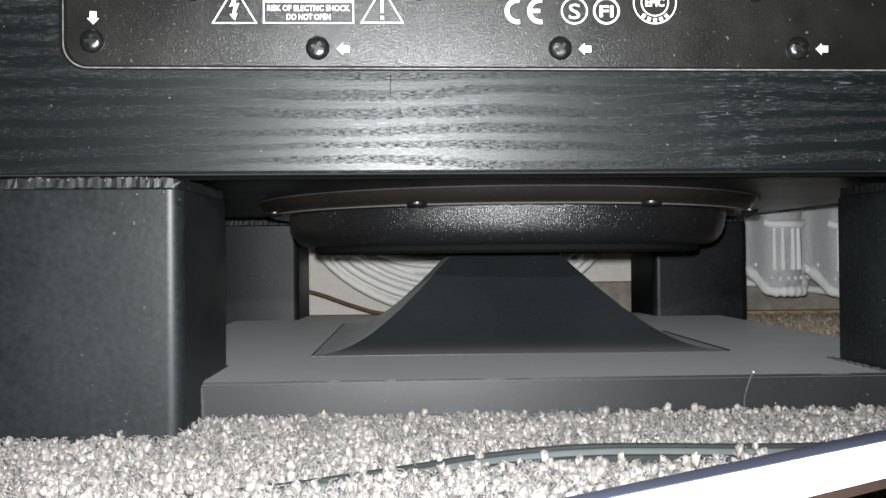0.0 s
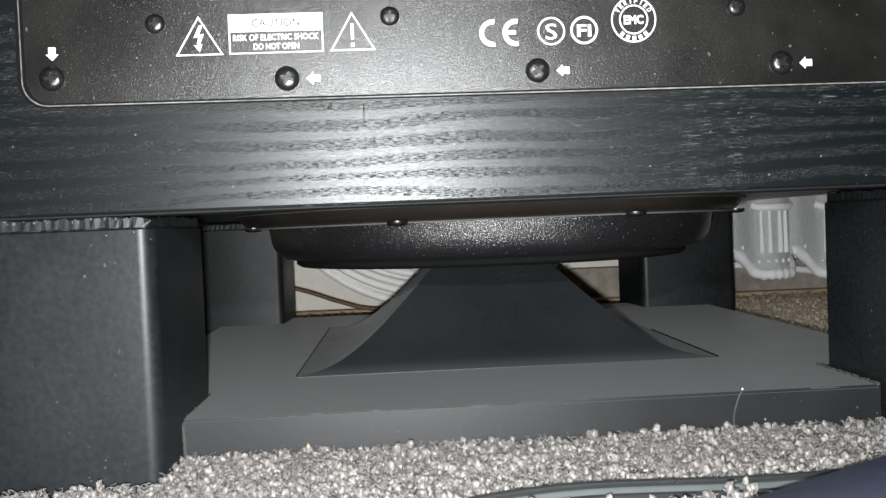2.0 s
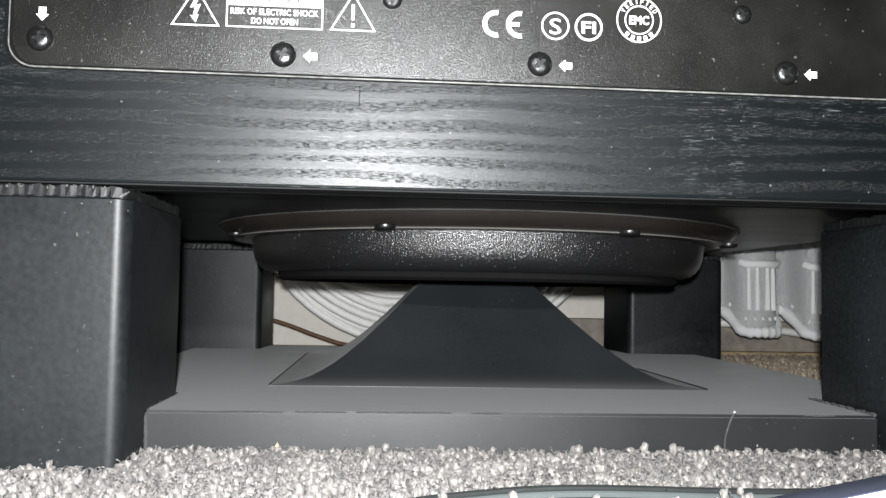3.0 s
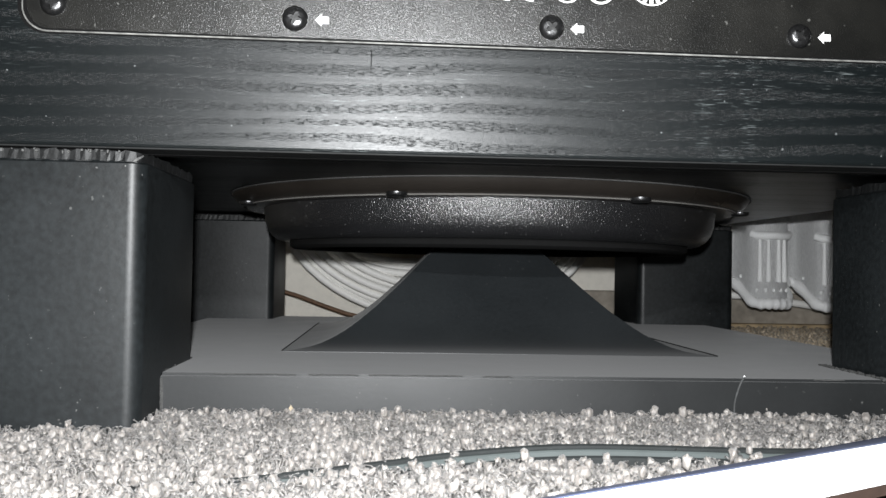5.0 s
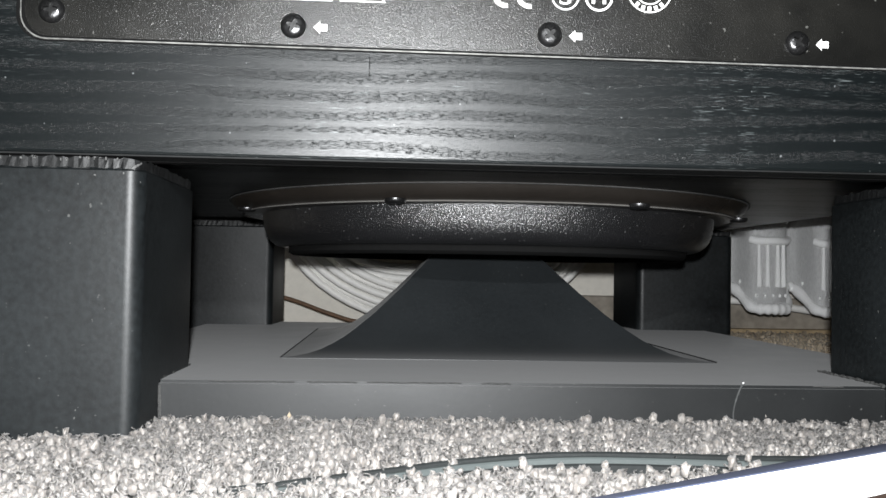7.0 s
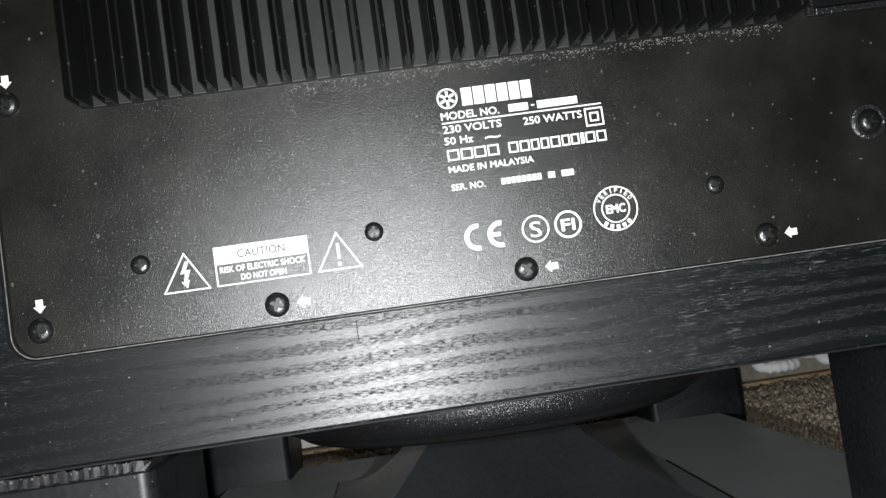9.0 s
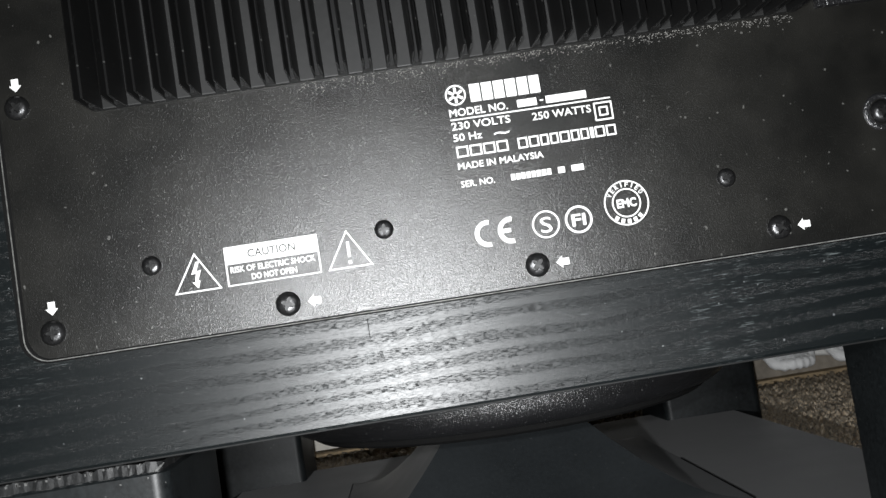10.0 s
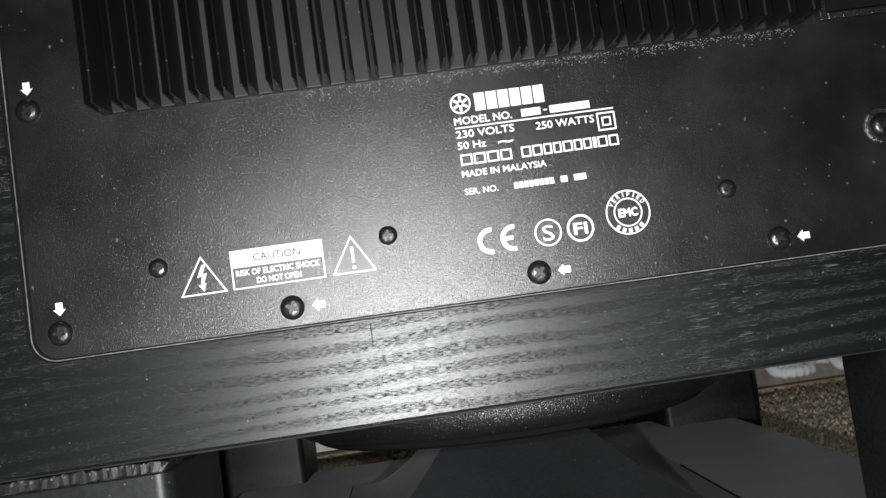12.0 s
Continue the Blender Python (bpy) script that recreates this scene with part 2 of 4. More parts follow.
def lathe(bm, profile, n=64, centre=(0, 0), axis="Z", closed=False):
    """Turns a profile of (radius, height) round an upright axis, or round y."""
    rings = []
    for r, h in profile:
        ring = []
        for i in range(n):
            a = 2 * math.pi * i / n
            c, s = r * math.cos(a), r * math.sin(a)
            ring.append(bm.verts.new((centre[0] + c, centre[1] + s, h) if axis == "Z" else (centre[0] + c, h, centre[1] + s)))
        rings.append(ring)
    pairs = list(zip(rings, rings[1:])) + ([(rings[-1], rings[0])] if closed else [])
    for p, q in pairs:
        for i in range(n):
            bm.faces.new((p[i], p[(i + 1) % n], q[(i + 1) % n], q[i]))
    if not closed:
        bm.faces.new(rings[-1])
        bm.faces.new(rings[0][::-1])
    return bm


def tube(bm, pts, r, sides=8):
    """A round cord along points."""
    rings = []
    for i, p in enumerate(pts):
        p = Vector(p)
        d = (Vector(pts[min(i + 1, len(pts) - 1)]) - Vector(pts[max(i - 1, 0)])).normalized()
        u = d.cross(Vector((0.13, 0.9, 0.31))).normalized()
        w = d.cross(u)
        rr = r[i] if isinstance(r, (list, tuple)) else r
        rings.append([bm.verts.new(p + rr * (math.cos(2 * math.pi * k / sides) * u + math.sin(2 * math.pi * k / sides) * w)) for k in range(sides)])
    for a, b in zip(rings, rings[1:]):
        for k in range(sides):
            bm.faces.new((a[k], a[(k + 1) % sides], b[(k + 1) % sides], b[k]))
    bm.faces.new(rings[0][::-1])
    bm.faces.new(rings[-1])
    return bm


def spline(ctrl, steps=10):
    """Catmull-Rom through control points."""
    p = [Vector(c) for c in ctrl]
    p = [2 * p[0] - p[1]] + p + [2 * p[-1] - p[-2]]
    out = []
    for i in range(1, len(p) - 2):
        for k in range(steps):
            t = k / steps
            out.append(0.5 * (2 * p[i] + (p[i + 1] - p[i - 1]) * t + (2 * p[i - 1] - 5 * p[i] + 4 * p[i + 1] - p[i + 2]) * t * t
                              + (3 * p[i] - p[i - 1] - 3 * p[i + 1] + p[i + 2]) * t ** 3))
    out.append(p[-2])
    return out


# ---- room ----
FLOOR_Z = 0.0085
bm = box(bmesh.new(), (-1.6, -2.0, -0.05), (1.9, 0.64, FLOOR_Z))
tagged(part("floor", bm, BACKING), "grey-beige carpeted floor under a subwoofer", "floor", kind="structure")
bm = box(bmesh.new(), (-1.7, 0.64, -0.05), (2.0, 0.76, 2.4))
tagged(part("wall_north", bm, WALL), "cream painted wall behind the subwoofer", "wall", kind="structure")
# unseen walls and ceiling, added to close the room
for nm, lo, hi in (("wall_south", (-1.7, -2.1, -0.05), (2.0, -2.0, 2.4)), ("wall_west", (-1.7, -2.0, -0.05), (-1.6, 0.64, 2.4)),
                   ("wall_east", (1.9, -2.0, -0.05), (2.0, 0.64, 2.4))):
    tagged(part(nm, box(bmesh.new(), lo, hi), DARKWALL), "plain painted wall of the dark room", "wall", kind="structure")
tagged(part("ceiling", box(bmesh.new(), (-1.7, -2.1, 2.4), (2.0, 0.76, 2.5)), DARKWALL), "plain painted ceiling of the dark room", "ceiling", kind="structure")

# ---- subwoofer ----
sub = thing("subwoofer", "black ash subwoofer on four legs, firing down at a plinth", "subwoofer")
HB, CY, DX = 0.0293, 0.234, 0.003

bm = box(bmesh.new(), (-0.235, 0.0, 0.1145), (0.235, 0.021, 0.60), 0.0012)
part("back_board", bm, VENEER, sub, "black-stained ash veneer board with scuffs")
bm = box(bmesh.new(), (-0.235, 0.0215, 0.1160), (0.235, 0.480, 0.60), 0.0015)
part("cabinet", bm, VENEER, sub)


bm = box(bmesh.new(), (-0.2345, 0.0008, 0.1140), (0.2345, 0.0150, 0.1147), 0.0002)
part("edge_band", bm, BAND, sub, "dull grey edge band under the back board")
bm = box(bmesh.new(), (-0.2344, 0.0152, 0.1138), (0.2344, 0.0212, 0.1144))
part("joint_groove", bm, HOLE, sub, "dark joint between back board and cabinet")
bm = lathe(bmesh.new(), [(0.1604, 0.1157), (0.1606, 0.1152), (0.1597, 0.1150), (0.1594, 0.1157)], 128, (DX, CY), closed=True)
part("flange_rim", bm, BARE, sub, "thin worn rim of the driver flange", smooth=True)


def leg(x0, x1, y0, y1, front):
    """A rounded square post whose top edge is chipped down to the bare board."""
    bm = bmesh.new()
    r, n = 0.0060, 7
    outline = rounded(x0, y0, x1, y1, r, n)
    top = 0.1098
    for lo, hi in ((FLOOR_Z, top),):
        a = [bm.verts.new((x, y, lo)) for x, y in outline]
        b = [bm.verts.new((x, y, hi - 0.0012)) for x, y in outline]
        c = [bm.verts.new((x + (0.0012 if x < (x0 + x1) / 2 else -0.0012), y + (0.0012 if y < (y0 + y1) / 2 else -0.0012), hi)) for x, y in outline]
        k = len(outline)
        for p, q in ((a, b), (b, c)):
            for i in range(k):
                bm.faces.new((p[i], p[(i + 1) % k], q[(i + 1) % k], q[i]))
        bm.faces.new(a[::-1])
        bm.faces.new(c)
    ob = part("leg", bm, LEG, sub, "satin black painted leg with chipped top edge", smooth=40)
    rng = random.Random(int(1000 * (x0 + 2 * y0)) + 7)
    bm = bmesh.new()
    # ragged bare board between the paint and the cabinet
    inner = [(x + (0.0012 if x < (x0 + x1) / 2 else -0.0012), y + (0.0010 if y < (y0 + y1) / 2 else -0.0010)) for x, y in rounded(x0, y0, x1, y1, 0.004, 3)]
    dense = []
    for i in range(len(inner)):
        p, q = Vector((*inner[i], 0)), Vector((*inner[(i + 1) % len(inner)], 0))
        m = max(1, int((q - p).length / 0.0018))
        dense += [p.lerp(q, j / m) for j in range(m)]
    a = [bm.verts.new((p.x + rng.uniform(-1, 1) * 0.0003, p.y + rng.uniform(-1, 1) * 0.0003, top - 0.002)) for p in dense]
    b = [bm.verts.new((p.x + rng.uniform(-1, 1) * 0.0003, p.y + rng.uniform(-1, 1) * 0.0003, 0.1136 + rng.uniform(-0.0010, 0.0004))) for p in dense]
    k = len(dense)
    for i in range(k):
        bm.faces.new((a[i], a[(i + 1) % k], b[(i + 1) % k], b[i]))
    bm.faces.new(a[::-1])
    bm.faces.new(b)
    part("chipped_edge", bm, CHIP, ob, "dark grey chipped board edge")
    if front:
        bm = bmesh.new()
        for k in range(24):
            x = rng.uniform(x0 + 0.004, x1 - 0.004)
            w, z = rng.uniform(0.0001, 0.0005), 0.1136 - abs(rng.gauss(0, 0.0007))
            box(bm, (x - w, y0 + 0.0002, z - rng.uniform(0.0002, 0.0012)), (x + w, y0 + 0.0016, z))
        tagged(part("paint_nick", bm, NICK, ob, "pale nicks along the top edge"), kind="stuff")
        # pale tube draws the highlight along the glossy top edge
        pts = [(x0 + 0.005 + (x1 - x0 - 0.010) * k / 40, y0 + 0.0009, 0.1092 + rng.uniform(0, 0.0002)) for k in range(41)]
        part("worn_or_lit_edge", tube(bmesh.new(), pts, [0.00022 * rng.uniform(0.5, 1.2) for k in pts], 5), BARE, ob, "pale line painted where the top edge catches light")
        xc = x1 - 0.0045 if x0 < 0 else x0 + 0.0045
        pts = [(xc + (0.0006 * k if x0 < 0 else -0.0006 * k), y0 + 0.0012 + 0.0005 * k, 0.1094 + 0.0005 * k) for k in range(6)]
        part("corner_chip", tube(bmesh.new(), pts, [0.0004, 0.0008, 0.0009, 0.0007, 0.0005, 0.0003], 6), NICK, ob, "pale chip at the corner")
    bm = box(bmesh.new(), (x0 + 0.012, max(y0, 0.0) + 0.006, 0.1125), (x1 - 0.012, y1 - 0.006, 0.1145))
    part("packing", bm, HOLE, ob)


LEG_IN, LEG_OUT = 0.1495, 0.229
for sx in (-1, 1):
    x0, x1 = (-LEG_OUT, -0.1482) if sx < 0 else (0.1522, LEG_OUT)
    leg(x0, x1, 0.0006, 0.0855, True)
    x0, x1 = (-0.231, -0.1535) if sx < 0 else (0.1490, 0.231)
    leg(x0, x1, 0.394, 0.476, False)

# plinth plate, notched between the legs
bm = bmesh.new()
outline = [(-0.149, 0.0303), (0.149, 0.0303), (0.149, 0.0862), (0.207, 0.0862), (0.207, 0.3935), (0.1485, 0.3935), (0.1485, 0.44),
           (-0.153, 0.44), (-0.153, 0.3935), (-0.207, 0.3935), (-0.207, 0.0862), (-0.149, 0.0862)]
a = [bm.verts.new((x, y, FLOOR_Z)) for x, y in outline]
b = [bm.verts.new((x, y, HB)) for x, y in outline]
bm.faces.new(a[::-1])
top_face = bm.faces.new(b)
for i in range(len(outline)):
    bm.faces.new((a[i], a[(i + 1) % 12], b[(i + 1) % 12], b[i]))
bmesh.ops.bevel(bm, geom=[e for e in top_face.edges], offset=0.0012, segments=2, affect="EDGES")
plinth = part("plinth", bm, MATT, sub, "matt black plinth board with worn edges")
rng = random.Random(8)
for x0, x1 in ((-0.128, -0.095), (-0.090, -0.070), (-0.066, -0.028), (-0.02, -0.008), (0.118, 0.131)):
    pts = [(x0 + (x1 - x0) * k / 8, 0.0303 + rng.uniform(0, 0.0003), HB - 0.0002 + rng.uniform(-0.0001, 0.0002)) for k in range(9)]
    part("worn_or_lit_edge", tube(bmesh.new(), pts, 0.00028, 5), BARE, plinth, "pale worn front edge")
pts = [(-0.1480 + rng.uniform(0, 0.0007), 0.0302, HB - 0.002 - 0.0016 * k) for k in range(12)]
part("worn_or_lit_edge", tube(bmesh.new(), pts, [0.0004 + rng.uniform(0, 0.0005) for k in range(12)], 5), BARE, plinth, "pale chipped corner")

# dust and chipped paint where the legs meet the plinth
for sx, y0, y1, r in ((1, 0.031, 0.086, 0.0009), (-1, 0.031, 0.086, 0.0005)):
    rng = random.Random(40 + sx)
    pts = [(sx * (0.1488 + rng.uniform(-0.0006, 0.0004)), y0 + (y1 - y0) * k / 30, HB + rng.uniform(0, 0.0006)) for k in range(31)]
    part("dust_line", tube(bmesh.new(), pts, [r * rng.uniform(0.2, 1.2) for k in range(31)], 5), BARE, plinth, "grey dust and chipped paint in the joint")

# flared pyramid that spreads the sound
bm = bmesh.new()
profile = [(0.1120, 0.0000), (0.1120, 0.0002), (0.1060, 0.0006), (0.0995, 0.0014), (0.0935, 0.0031), (0.0880, 0.0056), (0.0820, 0.0090),
           (0.0756, 0.0136), (0.0660, 0.0214), (0.0535, 0.0332), (0.0425, 0.0445), (0.0320, 0.0556), (0.0265, 0.0610)]
rings = [[bm.verts.new((sx * w, CY + sy * w, HB + h)) for sx, sy in ((-1, -1), (1, -1), (1, 1), (-1, 1))] for w, h in profile]
for p, q in zip(rings, rings[1:]):
    for i in range(4):
        bm.faces.new((p[i], p[(i + 1) % 4], q[(i + 1) % 4], q[i]))
bm.faces.new(rings[-1])
bm.faces.new(rings[0][::-1])
cone = part("diffuser", bm, SATIN, sub, "matt black flared pyramid under the driver", smooth=35)
for e in cone.data.edges:
    p, q = (cone.data.vertices[k].co for k in e.vertices)
    if abs(p.z - q.z) > 1e-6:
        e.use_edge_sharp = True
for pts in ([(-0.1122, CY - 0.1118, HB + 0.0004), (-0.1122, CY - 0.02, HB + 0.0004), (-0.1122, CY + 0.1118, HB + 0.0004)],):
    part("worn_or_lit_edge", tube(bmesh.new(), spline(pts), 0.00035, 5), BARE, cone, "pale worn bottom edge")

# black strip in place of the shadow that the base edge casts on the plinth
bm = box(bmesh.new(), (0.1119, CY - 0.1115, HB - 0.0002), (0.1128, CY + 0.010, HB + 0.0006))
part("edge_shadow", bm, HOLE, cone, "black strip drawn as the base edge's cast shadow")

# driver: pressed flange, grained skirt, black surround inside
bm = lathe(bmesh.new(), [(0.1590, 0.1160), (0.1594, 0.1150), (0.1588, 0.1140), (0.1576, 0.1122), (0.1558, 0.1104), (0.1537, 0.1089), (0.1518, 0.1080), (0.1505, 0.1074), (0.138, 0.1074), (0.138, 0.1160)],
           128, (DX, CY), closed=True)
part("driver_flange", bm, FLANGE, sub, "dusty black pressed-steel driver flange", smooth=28)
bm = lathe(bmesh.new(), [(0.1526, 0.1073), (0.1528, 0.1078), (0.1516, 0.1083), (0.1508, 0.1075)], 128, (DX, CY), closed=True)
part("flange_lip", bm, DUST, sub, "thin dusty rim of the flange", smooth=True)
arc = [(0.1402, 0.1050), (0.1395, 0.0995), (0.1378, 0.0946), (0.1352, 0.0912), (0.1318, 0.0889), (0.1282, 0.0880)]
bm = lathe(bmesh.new(), [(0.120, 0.1073), (0.1406, 0.1073)] + arc + [(0.1262, 0.0880), (0.1250, 0.0900), (0.1250, 0.1073)], 128, (DX, CY), closed=True)
part("driver_skirt", bm, SKIRT, sub, "grained black plastic ring round the driver", smooth=True)
bm = lathe(bmesh.new(), [(0.1245, 0.1070), (0.1245, 0.0850), (0.122, 0.0834), (0.112, 0.0834), (0.108, 0.0850), (0.108, 0.1070)], 96, (DX, CY), closed=True)
part("rubber_surround", bm, HOLE, sub, "matt black rubber surround", smooth=40)
bm = lathe(bmesh.new(), [(0.108, 0.1060), (0.095, 0.0985), (0.082, 0.1060), (0.040, 0.1120), (0.010, 0.1140)], 64, (DX, CY))
part("driver_cone", bm, HOLE, sub, smooth=True)


def screw_mesh(r, h, lobes, name, mat, parent, axis="Y"):
    """A domed screw head with a star or cross recess, facing -y."""
    bm = bmesh.new()
    n = 48
    star = [r * 0.46 * (1 + (0.38 if lobes == 4 else 0.24) * math.cos(lobes * 2 * math.pi * i / n)) for i in range(n)]
    rows = []
    for f, y in ((1.0, 0.0), (1.0, -0.25 * h), (0.94, -0.5 * h), (0.82, -0.75 * h), (0.68, -0.93 * h)):
        rows.append([(f * r, y)] * n)
    rows.append([(s, -h) for s in star])
    rows.append([(s * 0.92, -0.35 * h) for s in star])
    rings = [[bm.verts.new((q[0] * math.cos(2 * math.pi * i / n), q[1], q[0] * math.sin(2 * math.pi * i / n))) for i, q in enumerate(row)] for row in rows]
    for p, q in zip(rings, rings[1:]):
        for i in range(n):
            bm.faces.new((p[i], p[(i + 1) % n], q[(i + 1) % n], q[i]))
    bm.faces.new(rings[-1])
    for f in bm.faces:
        f.material_index = 1 if all(math.hypot(v.co.x, v.co.z) < 0.66 * r for v in f.verts) else 0
    ob = part(name, bm, mat, parent, smooth=35)
    ob.data.materials.append(SOCKET)
    return ob


for i in range(8):
    a = radians(-90 + 22.5 + 45 * i)
    bm = lathe(bmesh.new(), [(0.0052, 0.1086), (0.0052, 0.1074), (0.0046, 0.1066), (0.0034, 0.1061), (0.0014, 0.1060)], 20,
               (DX + 0.154 * math.cos(a), CY + 0.154 * math.sin(a)))
    part("flange_screw", bm, SCREW, sub, smooth=True)

# amplifier panel
PY = -0.0016
def panel_outline(g):
    """The panel's rounded outline grown by g; the lower edge runs a touch askew."""
    return [(x, z - 0.004 * (x + 0.03) if z < 0.3 else z) for x, z in rounded(-0.1908 - 2.4 * g, 0.1559 - g, 0.1915 + g, 0.565 + g, 0.0085 + g, 8)]


bm = slab(bmesh.new(), panel_outline(0.0), PY, 0.0004)
bmesh.ops.bevel(bm, geom=[e for e in bm.edges if all(abs(v.co.y - PY) < 1e-6 for v in e.verts)], offset=0.0006, segments=2, affect="EDGES")
panel = part("amplifier_panel", bm, PANEL, sub, "black textured metal panel with white printing")
# dark gap round the panel, its shadow drawn in black, with a pale dusty gasket
def panel_ring(name, g0, g1, y0, y1, mat, label):
    """A closed ring round the panel, from the offset g0 at depth y0 to g1 at y1."""
    bm = bmesh.new()
    ro, ri = [panel_outline(g) for g in (g0, g1)]
    quads = [[bm.verts.new((p[0], y, p[1])) for p, y in ((a, y0), (b, y1), (b, 0.0003), (a, 0.0003))] for a, b in zip(ro, ri)]
    for p, q in zip(quads, quads[1:] + quads[:1]):
        for k in range(4):
            bm.faces.new((p[k], p[(k + 1) % 4], q[(k + 1) % 4], q[k]))
    part(name, bm, mat, panel, label)


panel_ring("panel_lip", 0.00002, 0.00058, -0.0013, -0.0012, HOLE, "black edge of the panel")
# the gasket's pale colour holds dust and the light its edge catches
panel_ring("panel_gasket", 0.00060, 0.0009, -0.0012, -0.0004, GASKET, "pale dusty gasket line round the panel, caught light in its colour")
panel_ring("panel_gap_shadow", 0.00092, 0.0015, -0.0003, -0.0003, HOLE, "dark gap and painted shadow round the panel")

screw = screw_mesh(0.0046, 0.0026, 4, "panel_screw", SCREW, panel)
small = screw_mesh(0.0036, 0.0018, 4, "small_screw", SCREW, panel)
screw.location, small.location = (-0.1812, PY, 0.1657), (-0.1427, PY, 0.1848)
turns = random.Random(3)
for x, z in ((-0.0948, 0.163), (0.0, 0.163), (0.0949, 0.163), (0.182, 0.1651), (-0.1840, 0.2510), (0.1845, 0.2501)):
    share(screw, (x, PY, z), panel, turns.uniform(0, 1.5))
for x, z in ((-0.0554, 0.1852), (0.0778, 0.185)):
    share(small, (x, PY, z), panel, turns.uniform(0, 1.5))


part("scratch", slab(bmesh.new(), [(-0.0669, 0.1455), (-0.0666, 0.1455), (-0.0665, 0.1530), (-0.0668, 0.1530)], -0.0003, 0.0002), HOLE, sub, "short dark scratch in the veneer")


# printing, a hair's breadth proud of the paint
def ink(bm, name, label="", mat=None):
    return part(name, bm, mat or INK, panel, label)


def arrow(x, z, down=False):
    pts = [(0, 0), (0.0024, 0.0023), (0.0024, 0.0013), (0.0050, 0.0013), (0.0050, -0.0013), (0.0024, -0.0013), (0.0024, -0.0023)]
    pts = [(x + (q if down else p), z + (p if down else q)) for p, q in pts]
    ink(slab(bmesh.new(), pts, PY - 0.00012, PY + 0.0002), "printed_arrow", "white printed arrow pointing at a screw")


for x in (-0.0948, 0.0, 0.0949):
    arrow(x + 0.0073, 0.1628)
arrow(-0.1808, 0.1722, True)
arrow(-0.1838, 0.2572, True)


def bar(x0, z0, x1, z1, name="printed_bar", mat=None, y=0.0):
    ink(slab(bmesh.new(), [(x0, z0), (x1, z0), (x1, z1), (x0, z1)], PY - 0.00012 - y, PY + 0.0002), name, mat=mat)


def ring_shape(x, z, r, w, n=40, a0=0, a1=360, name="printed_ring", label=""):
    bm = bmesh.new()
    full = a1 - a0 >= 360
    m = n if full else n + 1
    quads = []
    for i in range(m):
        a = radians(a0 + (a1 - a0) * i / n)
        quads.append([bm.verts.new((x + q * math.cos(a), y, z + q * math.sin(a))) for q, y in
                      ((r, PY - 0.00012), (r - w, PY - 0.00012), (r - w, PY + 0.0002), (r, PY + 0.0002))])
    for i in range(m if full else m - 1):
        p, q = quads[i], quads[(i + 1) % m]
        for k in range(4):
            bm.faces.new((p[k], p[(k + 1) % 4], q[(k + 1) % 4], q[k]))
    ink(bm, name, label)


def text(words, x0, z0, x1, height, bold=0.0, mat=None, y=0.0, name="printed_text"):
    """Words in the built-in font, drawn out to the width and height of the printing."""
    cu = bpy.data.curves.new("lettering", "FONT")
    cu.body, cu.extrude, cu.offset, cu.resolution_u = words, 0.01, bold, 3
    tmp = new("lettering", cu)
    bpy.context.view_layer.update()
    me = bpy.data.meshes.new_from_object(tmp.evaluated_get(bpy.context.evaluated_depsgraph_get()))
    bpy.data.objects.remove(tmp)
    bpy.data.curves.remove(cu)
    co = np.empty(len(me.vertices) * 3)
    me.vertices.foreach_get("co", co)
    co = co.reshape(-1, 3)
    lo, hi = co.min(0), co.max(0)
    cap = 0.73
    out = np.empty_like(co)
    out[:, 0] = x0 + (co[:, 0] - lo[0]) / (hi[0] - lo[0]) * (x1 - x0)
    out[:, 2] = z0 + co[:, 1] / cap * height
    out[:, 1] = PY - 0.00006 - y - co[:, 2] * 0.008
    me.vertices.foreach_set("co", out.ravel())
    me.update()
    me.name = name
    me.materials.clear()
    me.materials.append(mat or INK)
    ob = new(name, me)
    ob.parent = panel
    ob["label"] = "printed words " + words
    return ob


def triangle(x, z, w, h, t):
    bm = bmesh.new()
    outer = [(x - w / 2, z), (x + w / 2, z), (x, z + h)]
    c = (x, z + h / 3)
    k = 1 - t / (h / 3)
    inner = [(c[0] + (p[0] - c[0]) * k, c[1] + (p[1] - c[1]) * k) for p in outer]
    quads = [[bm.verts.new((p[0], y, p[1])) for p, y in ((outer[i], PY - 0.00012), (inner[i], PY - 0.00012), (inner[i], PY + 0.0002), (outer[i], PY + 0.0002))] for i in range(3)]
    for i in range(3):
        p, q = quads[i], quads[(i + 1) % 3]
        for j in range(4):
            bm.faces.new((p[j], p[(j + 1) % 4], q[(j + 1) % 4], q[j]))
    ink(bm, "warning_triangle", "white outlined warning triangle")


triangle(-0.1268, 0.1726, 0.0176, 0.0146, 0.00048)
triangle(-0.0697, 0.1728, 0.0170, 0.0144, 0.00048)
bolt = [(-0.1266, 0.1838), (-0.1288, 0.1792), (-0.1270, 0.1796), (-0.1277, 0.1762), (-0.1287, 0.1764), (-0.1267, 0.1738), (-0.1257, 0.1768),
        (-0.1266, 0.1766), (-0.1250, 0.1806), (-0.1268, 0.1802), (-0.1254, 0.1838)]
ink(slab(bmesh.new(), bolt, PY - 0.00012, PY + 0.0002), "lightning_bolt")
bar(-0.0702, 0.1769, -0.0692, 0.1828, "exclamation_stroke")
bar(-0.0703, 0.1743, -0.0691, 0.1756, "exclamation_dot")
